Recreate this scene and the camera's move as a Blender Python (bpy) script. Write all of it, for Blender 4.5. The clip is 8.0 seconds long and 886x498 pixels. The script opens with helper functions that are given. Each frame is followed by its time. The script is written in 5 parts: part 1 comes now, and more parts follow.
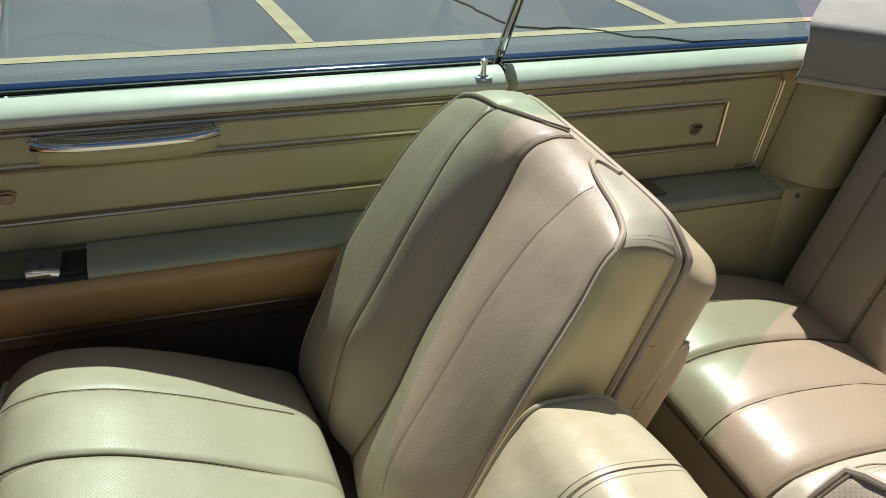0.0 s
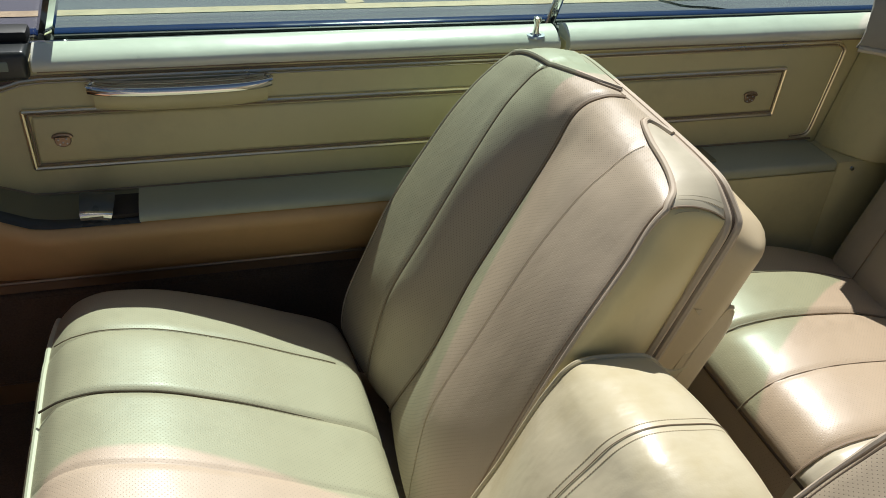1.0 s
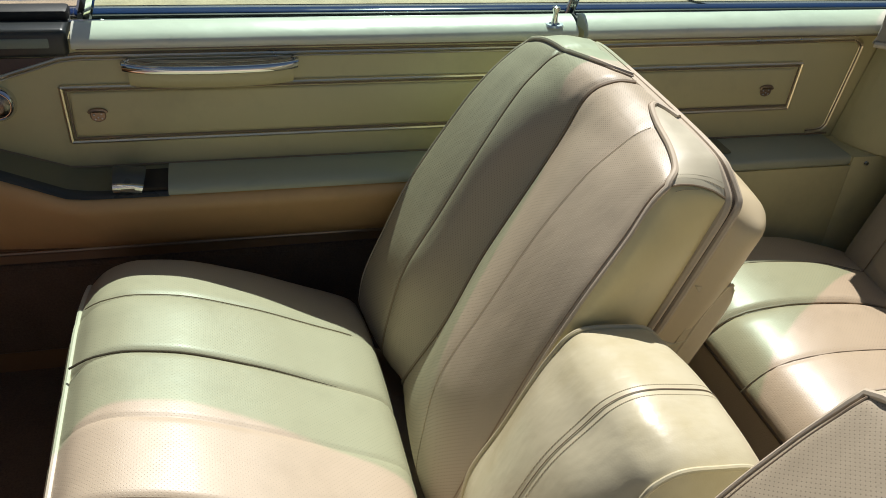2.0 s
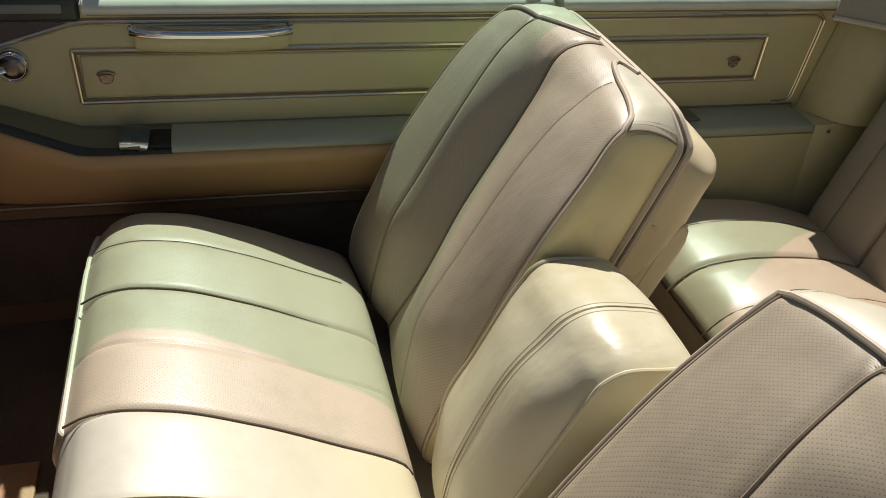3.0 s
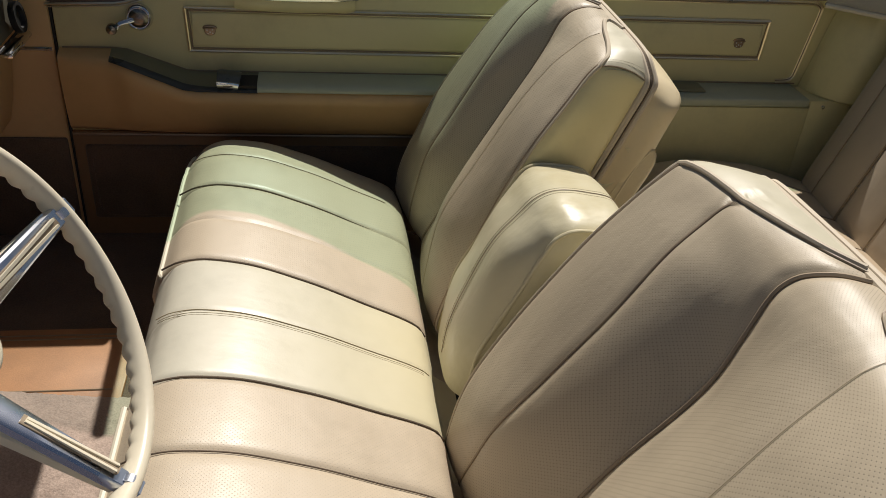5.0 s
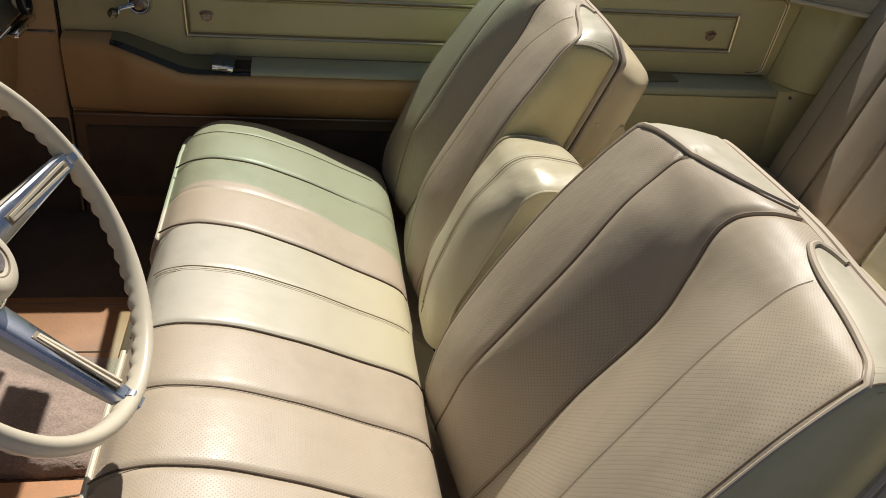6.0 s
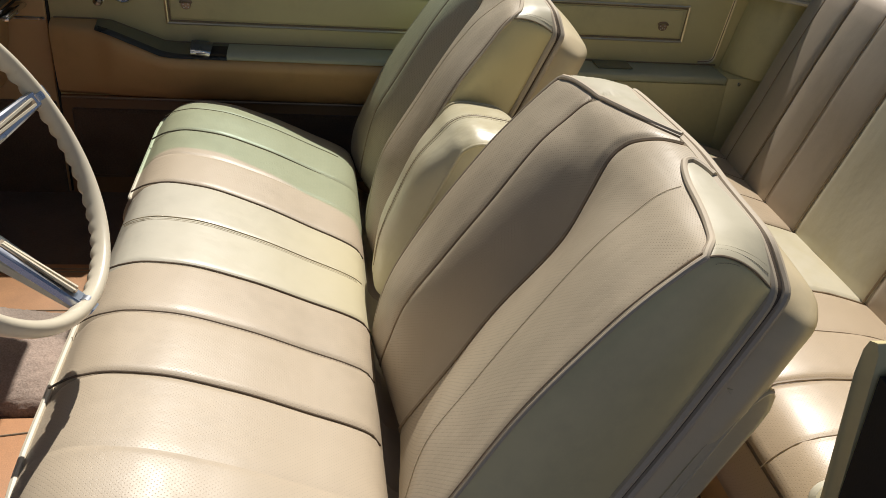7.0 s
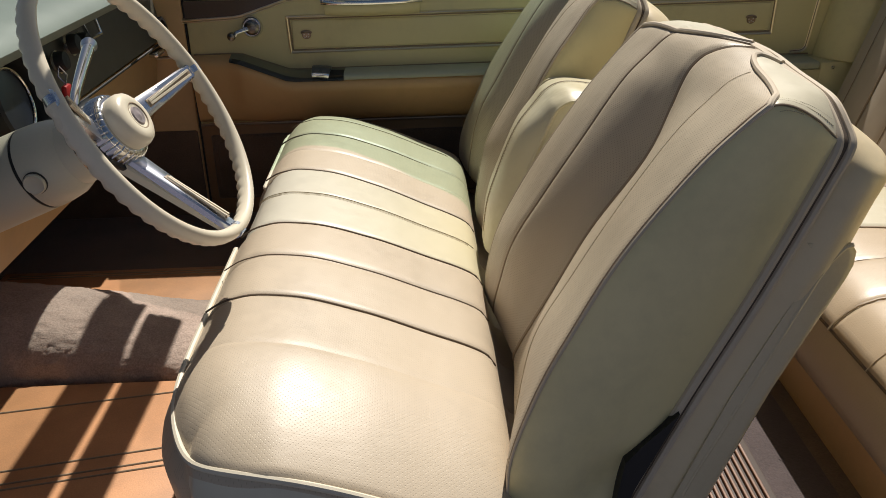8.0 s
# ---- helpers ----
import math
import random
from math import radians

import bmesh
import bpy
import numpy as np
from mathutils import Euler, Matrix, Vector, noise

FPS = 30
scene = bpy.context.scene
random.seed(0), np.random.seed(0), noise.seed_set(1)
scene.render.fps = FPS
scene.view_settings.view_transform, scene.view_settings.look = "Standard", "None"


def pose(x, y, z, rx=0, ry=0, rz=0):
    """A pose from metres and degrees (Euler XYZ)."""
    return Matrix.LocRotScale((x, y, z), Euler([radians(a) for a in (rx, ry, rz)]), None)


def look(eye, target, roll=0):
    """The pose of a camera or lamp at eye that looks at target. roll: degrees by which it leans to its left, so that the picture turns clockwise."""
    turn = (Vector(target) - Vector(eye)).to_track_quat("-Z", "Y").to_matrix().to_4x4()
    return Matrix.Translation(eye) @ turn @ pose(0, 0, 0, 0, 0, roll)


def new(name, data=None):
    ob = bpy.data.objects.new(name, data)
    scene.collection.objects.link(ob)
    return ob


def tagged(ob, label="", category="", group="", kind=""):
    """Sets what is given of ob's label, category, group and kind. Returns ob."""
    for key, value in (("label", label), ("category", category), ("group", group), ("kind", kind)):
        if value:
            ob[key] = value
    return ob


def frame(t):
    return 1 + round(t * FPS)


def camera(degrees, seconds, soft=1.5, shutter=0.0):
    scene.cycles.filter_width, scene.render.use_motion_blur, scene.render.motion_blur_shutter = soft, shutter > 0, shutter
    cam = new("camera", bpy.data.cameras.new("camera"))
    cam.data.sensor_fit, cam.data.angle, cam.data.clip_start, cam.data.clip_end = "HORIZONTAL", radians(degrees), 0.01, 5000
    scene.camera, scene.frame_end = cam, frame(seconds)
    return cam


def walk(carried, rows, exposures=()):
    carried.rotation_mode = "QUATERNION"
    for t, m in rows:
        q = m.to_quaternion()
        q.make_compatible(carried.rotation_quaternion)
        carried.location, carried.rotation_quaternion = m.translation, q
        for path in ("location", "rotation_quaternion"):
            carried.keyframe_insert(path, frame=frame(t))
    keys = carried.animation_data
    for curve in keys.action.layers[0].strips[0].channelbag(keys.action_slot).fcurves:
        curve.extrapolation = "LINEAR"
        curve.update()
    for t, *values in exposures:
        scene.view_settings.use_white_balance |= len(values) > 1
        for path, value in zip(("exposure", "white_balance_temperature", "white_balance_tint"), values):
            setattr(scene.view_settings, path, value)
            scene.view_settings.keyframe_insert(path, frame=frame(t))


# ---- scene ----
cam = camera(54.3, 8.0, soft=0.9)
METRES = 1.15
BASE = pose(-0.2271, -0.4863, 1.4707, -30.601, -3.235, -19.772)  # the first camera's level pose in the car's axes
ROWS = [
    (0.0, 0.0, 0.0, 0.0, 0.0, 0.0, -0.0),
    (0.5, -0.0021, 0.0007, -0.0099, 1.71, -1.21, -1.33),
    (1.0, -0.0052, -0.0033, -0.0157, 2.72, -2.13, -2.24),
    (2.5, 0.0338, -0.0809, -0.0654, 5.01, -2.24, -3.93),
    (3.0, 0.0483, -0.1316, -0.0966, 4.53, -2.5, -3.85),
    (3.5, 0.069, -0.1916, -0.1262, 4.63, -2.39, -4.58),
    (4.0, 0.1164, -0.2611, -0.1679, 7.31, -1.97, -5.62),
    (4.5, 0.1588, -0.3357, -0.2044, 9.94, -1.83, -6.41),
    (6.0, 0.2212, -0.4601, -0.3017, 9.56, -0.58, -7.47),
    (6.5, 0.2886, -0.491, -0.3415, 9.38, 0.01, -7.56),
    (7.0, 0.3352, -0.5365, -0.3967, 9.97, 1.16, -7.56),
    (7.5, 0.3684, -0.6009, -0.4774, 12.71, 3.02, -6.73),
    (8.0, 0.3897, -0.6245, -0.5862, 17.83, 5.6, -5.02),
]
walk(cam, [(t, BASE @ pose(METRES * x, METRES * y, METRES * z, 90 + pitch, roll, yaw)) for t, x, y, z, yaw, pitch, roll in ROWS],
     exposures=[(0.0, 0.10, 6250, 10), (1.2, 0.14, 6300, 10), (2.5, 0.18, 6400, 10), (3.5, 0.05, 6500, 10), (4.5, -0.05, 6600, 10), (6.5, -0.08, 6550, 10), (7.2, -0.02, 6600, 10), (8.0, 0.12, 6650, 10)])

# ---- light ----
SUN = Vector((0.212, 0.56, 0.80)).normalized()
world = bpy.data.worlds.new("sky")
scene.world = world
world.use_nodes = True
wn = world.node_tree.nodes
sky = wn.new("ShaderNodeTexSky")
sky.sky_type, sky.sun_disc = "NISHITA", False
sky.air_density, sky.dust_density, sky.ozone_density = 1.0, 2.0, 1.0
sky.sun_elevation = math.asin(SUN.z)
sky.sun_rotation = math.atan2(SUN.x, SUN.y)
wn["Background"].inputs["Strength"].default_value = 0.040
world.node_tree.links.new(sky.outputs[0], wn["Background"].inputs["Color"])
sun = new("sun", bpy.data.lights.new("sun", "SUN"))
sun.data.energy, sun.data.angle, sun.data.color = 5.0, radians(0.53), (1.0, 0.95, 0.88)
sun.matrix_world = look(SUN * 30, (0, 0, 0))


# ---- materials ----
def nodes_of(name):
    m = bpy.data.materials.new(name)
    m.use_nodes = True
    return m, m.node_tree.nodes, m.node_tree.links, m.node_tree.nodes["Principled BSDF"]


def coords(n, l, kind="Object", scale=(1, 1, 1)):
    tc, mp = n.new("ShaderNodeTexCoord"), n.new("ShaderNodeMapping")
    mp.inputs["Scale"].default_value = scale
    l.new(tc.outputs[kind], mp.inputs["Vector"])
    return mp.outputs["Vector"]


def noise_tex(n, l, vec, scale, detail=3.0, rough=0.55):
    t = n.new("ShaderNodeTexNoise")
    t.inputs["Scale"].default_value, t.inputs["Detail"].default_value, t.inputs["Roughness"].default_value = scale, detail, rough
    l.new(vec, t.inputs["Vector"])
    return t.outputs["Fac"]


def ramp(n, l, fac, stops):
    r = n.new("ShaderNodeValToRGB")
    while len(r.color_ramp.elements) < len(stops):
        r.color_ramp.elements.new(0.5)
    for e, (p, c) in zip(r.color_ramp.elements, stops):
        e.position, e.color = p, (*c, 1)
    l.new(fac, r.inputs["Fac"])
    return r.outputs["Color"]


def shade(c, k):
    return tuple(min(1, v * k) for v in c)


def maths(n, l, op, a, b=None):
    m = n.new("ShaderNodeMath")
    m.operation = op
    for i, v in enumerate((a, b)):
        if v is None:
            continue
        if isinstance(v, (int, float)):
            m.inputs[i].default_value = v
        else:
            l.new(v, m.inputs[i])
    return m.outputs[0]


def bump(n, l, height, strength, distance, normal=None):
    b = n.new("ShaderNodeBump")
    b.inputs["Strength"].default_value, b.inputs["Distance"].default_value = strength, distance
    l.new(height, b.inputs["Height"])
    if normal is not None:
        l.new(normal, b.inputs["Normal"])
    return b.outputs["Normal"]


def surface(name, colour, rough=0.5, metal=0.0, vary=0.12, big=4.0, fine=300.0, relief=0.15, depth=0.001, rough_vary=0.1, worn=None):
    """Paint, vinyl, rubber and the like: cloudy colour at two scales, uneven gloss, fine relief."""
    m, n, l, b = nodes_of(name)
    v = coords(n, l)
    cloud = noise_tex(n, l, v, big, 4)
    grain = noise_tex(n, l, v, fine, 2)
    mix = maths(n, l, "ADD", maths(n, l, "MULTIPLY", cloud, 0.75), maths(n, l, "MULTIPLY", grain, 0.25))
    stops = [(0.3, shade(colour, 1 - vary)), (0.7, shade(colour, 1 + vary * 0.6))]
    if worn:
        stops = [(0.25, worn)] + [(0.42, shade(colour, 1 - vary)), (0.7, shade(colour, 1 + vary * 0.6))]
    l.new(ramp(n, l, mix, stops), b.inputs["Base Color"])
    r = maths(n, l, "ADD", maths(n, l, "MULTIPLY", noise_tex(n, l, v, big * 3, 3), rough_vary * 2), rough - rough_vary)
    l.new(r, b.inputs["Roughness"])
    b.inputs["Metallic"].default_value = metal
    if relief:
        l.new(bump(n, l, grain, relief, depth), b.inputs["Normal"])
    return m


def vinyl(name, colour, rough=0.36, holes=0.0, wrinkle=0.14, yellow=None, aged=None):
    """Upholstery vinyl: pebbled grain, soft wrinkles, faint soiling; holes: a staggered field of punched dots."""
    m, n, l, b = nodes_of(name)
    v = coords(n, l)
    cloud = noise_tex(n, l, v, 5.0, 4)
    soil = noise_tex(n, l, v, 38.0, 5, 0.65)
    base = maths(n, l, "ADD", maths(n, l, "MULTIPLY", cloud, 0.7), maths(n, l, "MULTIPLY", soil, 0.3))
    col = ramp(n, l, base, [(0.28, shade(yellow or colour, 0.84)), (0.5, colour), (0.75, shade(colour, 1.05))])
    if aged:
        sx = n.new("ShaderNodeSeparateXYZ")
        l.new(v, sx.inputs[0])
        along = n.new("ShaderNodeMapRange")
        along.interpolation_type = "SMOOTHSTEP"
        along.inputs["From Min"].default_value, along.inputs["From Max"].default_value = -0.12, 0.36
        l.new(maths(n, l, "ADD", sx.outputs["X"], maths(n, l, "MULTIPLY", cloud, 0.16)), along.inputs["Value"])
        old = n.new("ShaderNodeMix")
        old.data_type = "RGBA"
        l.new(along.outputs[0], old.inputs["Factor"])
        l.new(col, old.inputs["A"])
        old.inputs["B"].default_value = (*aged, 1)
        col = old.outputs["Result"]
    vor = n.new("ShaderNodeTexVoronoi")
    vor.inputs["Scale"].default_value = 520
    l.new(v, vor.inputs["Vector"])
    wr = noise_tex(n, l, coords(n, l, "Object", (1.0, 1.6, 1.0)), 13.0, 3)
    nrm = bump(n, l, wr, wrinkle, 0.006)
    nrm = bump(n, l, vor.outputs["Distance"], 0.08, 0.0006, nrm)
    if holes:
        uv = n.new("ShaderNodeUVMap")
        sp = n.new("ShaderNodeSeparateXYZ")
        l.new(uv.outputs[0], sp.inputs[0])
        step = 0.0060
        gy = maths(n, l, "DIVIDE", sp.outputs["Y"], step * 0.5)
        row = maths(n, l, "FLOOR", gy)
        odd = maths(n, l, "MULTIPLY", maths(n, l, "MODULO", row, 2.0), 0.5)
        gx = maths(n, l, "ADD", maths(n, l, "DIVIDE", sp.outputs["X"], step), odd)
        dx = maths(n, l, "MULTIPLY", maths(n, l, "SUBTRACT", maths(n, l, "FRACT", gx), 0.5), step)
        dy = maths(n, l, "MULTIPLY", maths(n, l, "SUBTRACT", maths(n, l, "FRACT", gy), 0.5), step * 0.5)
        dist = maths(n, l, "SQRT", maths(n, l, "ADD", maths(n, l, "MULTIPLY", dx, dx), maths(n, l, "MULTIPLY", dy, dy)))
        hole = n.new("ShaderNodeMapRange")
        hole.inputs["From Min"].default_value, hole.inputs["From Max"].default_value = 0.00030, 0.00080
        l.new(dist, hole.inputs["Value"])
        dark = n.new("ShaderNodeMix")
        dark.data_type, dark.blend_type = "RGBA", "MIX"
        l.new(hole.outputs[0], dark.inputs["Factor"])
        dark.inputs["A"].default_value = (*shade(colour, holes), 1)
        l.new(col, dark.inputs["B"])
        col = dark.outputs["Result"]
        nrm = bump(n, l, hole.outputs[0], 0.3, 0.0006, nrm)
    l.new(col, b.inputs["Base Color"])
    l.new(maths(n, l, "ADD", maths(n, l, "MULTIPLY", soil, 0.22), rough - 0.11), b.inputs["Roughness"])
    l.new(nrm, b.inputs["Normal"])
    b.inputs["Specular IOR Level"].default_value = 0.5
    return m


CREAM = vinyl("cream_vinyl", (0.60, 0.572, 0.455))
INSERT = vinyl("perforated_vinyl", (0.53, 0.440, 0.325), 0.43, holes=0.78)
# darker copy of the cushion vinyl; the backrests' dimmer light is in its colour
BACKINSERT = vinyl("shaded_backrest_vinyl", (0.478, 0.398, 0.284), 0.46, holes=0.38, wrinkle=0.28)
PLAIN = vinyl("beige_vinyl", (0.46, 0.385, 0.30), 0.38)
REARSEAT = vinyl("rear_perforated_vinyl", (0.50, 0.395, 0.275), 0.37, holes=0.75)
YELLOW = vinyl("yellowed_vinyl", (0.60, 0.55, 0.415), 0.38, wrinkle=0.22, yellow=(0.66, 0.585, 0.37))
ARMVINYL = vinyl("armrest_vinyl", (0.60, 0.545, 0.375), 0.34, wrinkle=0.40, yellow=(0.62, 0.54, 0.32))
AGED = vinyl("sun_yellowed_vinyl", (0.60, 0.562, 0.455), 0.38, wrinkle=0.16, aged=(0.63, 0.56, 0.36))
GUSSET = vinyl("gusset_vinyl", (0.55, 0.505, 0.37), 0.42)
SHELLVINYL = vinyl("beige_shell_vinyl", (0.72, 0.60, 0.385), 0.38, wrinkle=0.15)
PIPING = vinyl("piping_vinyl", (0.58, 0.49, 0.365), 0.66, wrinkle=0.0)
PALEPIPE = vinyl("pale_piping_vinyl", (0.66, 0.60, 0.47), 0.45, wrinkle=0.0)
# dark brown for soiled seams, and for shade drawn beside the chrome beads
DARKPIPE = vinyl("soil_and_shade_piping", (0.30, 0.23, 0.155), 0.5, wrinkle=0.0)
# lighter and yellower than the cream: warm bounced light is in the colour
SIDEVINYL = vinyl("bounce_lit_side_vinyl", (0.78, 0.68, 0.37), 0.33, wrinkle=0.30)
PANEL = vinyl("door_vinyl", (0.70, 0.63, 0.355), 0.40, wrinkle=0.1)
LOWER = vinyl("lower_door_vinyl", (0.67, 0.425, 0.20), 0.45, wrinkle=0.1)
PAD = vinyl("padded_vinyl", (0.46, 0.48, 0.365), 0.42, wrinkle=0.08)
# paler than the door vinyl: part of the rail's sunlit brightness is painted
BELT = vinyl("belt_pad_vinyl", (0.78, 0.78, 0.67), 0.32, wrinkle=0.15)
BOOT = vinyl("top_boot_vinyl", (0.36, 0.35, 0.31), 0.55, wrinkle=0.3)
DASHPAD = surface("dash_pad", (0.24, 0.28, 0.24), 0.42, fine=500, relief=0.2)
CHROME = surface("chrome", (0.78, 0.78, 0.77), 0.1, 1.0, vary=0.05, relief=0.0, rough_vary=0.05)
TRIM = surface("aged_bright_trim", (0.90, 0.80, 0.60), 0.32, 1.0, vary=0.12, relief=0.05, depth=0.0003, rough_vary=0.12)
TRAY = surface("olive_tray", (0.22, 0.21, 0.13), 0.42, fine=500, relief=0.2)
DARKCHROME = surface("dull_dark_chrome", (0.22, 0.21, 0.19), 0.22, 1.0, vary=0.15, relief=0.0)
BRUSHED = surface("brushed_steel", (0.62, 0.65, 0.72), 0.28, 1.0, vary=0.08, relief=0.1, depth=0.0003)
BLACK = surface("black_rubber", (0.012, 0.012, 0.012), 0.55, vary=0.3)
# dark brown painted in as the shade along seams and gaps
SEAMSHADE = surface("seam_shade", (0.13, 0.095, 0.065), 0.8, vary=0.3)
# near-black that stands in for the shade of closed-off spaces
SHADOWGAP = surface("gap_shade", (0.05, 0.04, 0.03), 0.9, vary=0.3)
IVORY = surface("ivory_plastic", (0.74, 0.67, 0.52), 0.3, vary=0.07, fine=150, relief=0.03)
COLUMN = surface("column_paint", (0.56, 0.53, 0.42), 0.33, vary=0.06, relief=0.02)
RUBBERMAT = surface("tan_rubber_mat", (0.56, 0.275, 0.125), 0.5, vary=0.2, big=7, fine=420, relief=0.3, worn=(0.36, 0.21, 0.11))
BODYPAINT = surface("blue_body_paint", (0.010, 0.032, 0.12), 0.12, 0.0, vary=0.05, relief=0.0)
EMBLEM = surface("antique_emblem", (0.36, 0.27, 0.20), 0.35, 0.8, vary=0.3)
RED = surface("red_key_tag", (0.5, 0.03, 0.03), 0.4)
DIAL = surface("gauge_face", (0.02, 0.025, 0.035), 0.35)
CORNERTRIM = surface("dark_corner_vinyl", (0.040, 0.046, 0.046), 0.3, vary=0.15, fine=400, relief=0.1)
GLOSSBROWN = surface("dark_brown_gloss_paint", (0.105, 0.078, 0.066), 0.16, vary=0.15, relief=0.0)
ASHHOOD = surface("grey_hood_paint", (0.085, 0.095, 0.088), 0.28, vary=0.1, relief=0.0)
THREAD = surface("tan_thread", (0.46, 0.385, 0.25), 0.7, vary=0.15)
SCUFF = surface("scuff_paint", (0.66, 0.56, 0.37), 0.24, vary=0.08, fine=200, relief=0.04)


def carpet(name, colour):
    m, n, l, b = nodes_of(name)
    v = coords(n, l)
    f = noise_tex(n, l, v, 260, 4, 0.7)
    c = noise_tex(n, l, v, 9, 4)
    l.new(ramp(n, l, maths(n, l, "ADD", maths(n, l, "MULTIPLY", f, 0.6), maths(n, l, "MULTIPLY", c, 0.4)), [(0.3, shade(colour, 0.5)), (0.55, colour), (0.75, shade(colour, 1.3))]), b.inputs["Base Color"])
    b.inputs["Roughness"].default_value = 0.95
    b.inputs["Sheen Weight"].default_value = 0.25
    l.new(bump(n, l, f, 0.4, 0.004), b.inputs["Normal"])
    return m


CARPET = carpet("beige_carpet", (0.47, 0.36, 0.295))
CARPETDARK = carpet("worn_brown_carpet", (0.16, 0.105, 0.07))
# rear footwell carpet: the shade there is put into the dark colour
CARPETPLUM = carpet("plum_brown_carpet", (0.078, 0.056, 0.056))
KICK = surface("brown_kick_vinyl", (0.26, 0.155, 0.08), 0.5, vary=0.15, fine=300, relief=0.2)
# rear mat, painted dark as it would look in shade
MATDARK = surface("shaded_rubber_mat", (0.055, 0.035, 0.026), 0.6, vary=0.25, fine=420, relief=0.3)

m, n, l, b = nodes_of("asphalt")
v = coords(n, l)
agg = n.new("ShaderNodeTexVoronoi")
agg.inputs["Scale"].default_value = 120
l.new(v, agg.inputs["Vector"])
base = maths(n, l, "ADD", maths(n, l, "MULTIPLY", noise_tex(n, l, v, 0.9, 6), 0.6), maths(n, l, "MULTIPLY", noise_tex(n, l, v, 60, 3), 0.4))
l.new(ramp(n, l, base, [(0.3, (0.100, 0.097, 0.130)), (0.55, (0.145, 0.140, 0.182)), (0.8, (0.190, 0.183, 0.228))]), b.inputs["Base Color"])
b.inputs["Roughness"].default_value = 0.85
l.new(bump(n, l, agg.outputs["Distance"], 0.16, 0.006), b.inputs["Normal"])
ASPHALT = m
LINEPAINT = surface("yellow_line_paint", (0.60, 0.45, 0.30), 0.75, vary=0.15, big=9, fine=90, relief=0.15, worn=(0.32, 0.28, 0.22))
TAR = surface("tar_crack", (0.03, 0.03, 0.032), 0.6)



def pane_glass(name, tint):
    m, n, l, b = nodes_of(name)
    clear, gloss, mixer = n.new("ShaderNodeBsdfTransparent"), n.new("ShaderNodeBsdfGlossy"), n.new("ShaderNodeMixShader")
    clear.inputs["Color"].default_value = (*tint, 1)
    gloss.inputs["Roughness"].default_value = 0.02
    mixer.inputs[0].default_value = 0.05
    l.new(clear.outputs[0], mixer.inputs[1])
    l.new(gloss.outputs[0], mixer.inputs[2])
    l.new(mixer.outputs[0], n["Material Output"].inputs["Surface"])
    return m


GLASS = pane_glass("tinted_glass", (0.868, 0.985, 0.925))
SHIELDGLASS = pane_glass("windshield_glass", (0.88, 0.90, 0.90))


# ---- builders ----
def thing(name, label, category, at=(0, 0, 0), group="", kind=""):
    ob = new(name)
    ob.empty_display_size = 0.05
    ob.location = at
    return tagged(ob, label, category, group, kind)


def finish(bm, name, material, parent=None, label="", smooth=True, angle=40, turn=True):
    me = bpy.data.meshes.new(name)
    if turn:
        bmesh.ops.recalc_face_normals(bm, faces=bm.faces)
    for f in bm.faces:
        f.smooth = smooth
    if smooth:
        for e in bm.edges:
            if len(e.link_faces) == 2 and e.calc_face_angle(0) > radians(angle):
                e.smooth = False
    bm.to_mesh(me)
    bm.free()
    me.materials.append(material)
    ob = new(name, me)
    if parent is not None:
        ob.parent = parent
        p = parent
        off = Vector()
        while p is not None:
            off += p.location
            p = p.parent
        me.transform(Matrix.Translation(-off))
    if label:
        tagged(ob, label)
    return ob


def part(name, bm, material, parent, label="", smooth=True, angle=40, turn=True):
    """One mesh, given in the car's axes, as a part under a thing or a part."""
    return finish(bm, name, material, parent, label, smooth, angle, turn)


def block(lo, hi, r=0.004, seg=2):
    """A box between two corners with rounded edges."""
    bm = bmesh.new()
    lo, hi = Vector(lo), Vector(hi)
    bmesh.ops.create_cube(bm, size=1, matrix=Matrix.Translation((lo + hi) / 2) @ Matrix.Diagonal((*(hi - lo), 1)))
    if r:
        r = min(r, 0.49 * min(hi - lo))
        bmesh.ops.bevel(bm, geom=bm.edges[:], offset=r, segments=seg, affect="EDGES", profile=0.5)
    return bm


def tube(points, radius, sides=8, closed=False, squash=1.0):
    """A round bead along a line of points."""
    bm = bmesh.new()
    pts = [Vector(p) for p in points]
    n, rings = len(pts), []
    ref = None
    for i, p in enumerate(pts):
        a = pts[i - 1] if (i or closed) else p
        c = pts[(i + 1) % n] if (i < n - 1 or closed) else p
        d = (c - a).normalized()
        if ref is None:
            ref = d.orthogonal().normalized()
        ref = (ref - d * ref.dot(d)).normalized()
        side = d.cross(ref)
        r = radius(i / max(1, n - 1)) if callable(radius) else radius
        rings.append([bm.verts.new(p + (ref * math.cos(k) + side * math.sin(k) * squash) * r) for k in (2 * math.pi * j / sides for j in range(sides))])
    for i in range(n if closed else n - 1):
        a, c = rings[i], rings[(i + 1) % n]
        for j in range(sides):
            bm.faces.new((a[j], a[(j + 1) % sides], c[(j + 1) % sides], c[j]))
    if not closed:
        bm.faces.new(rings[0][::-1])
        bm.faces.new(rings[-1])
    return bm


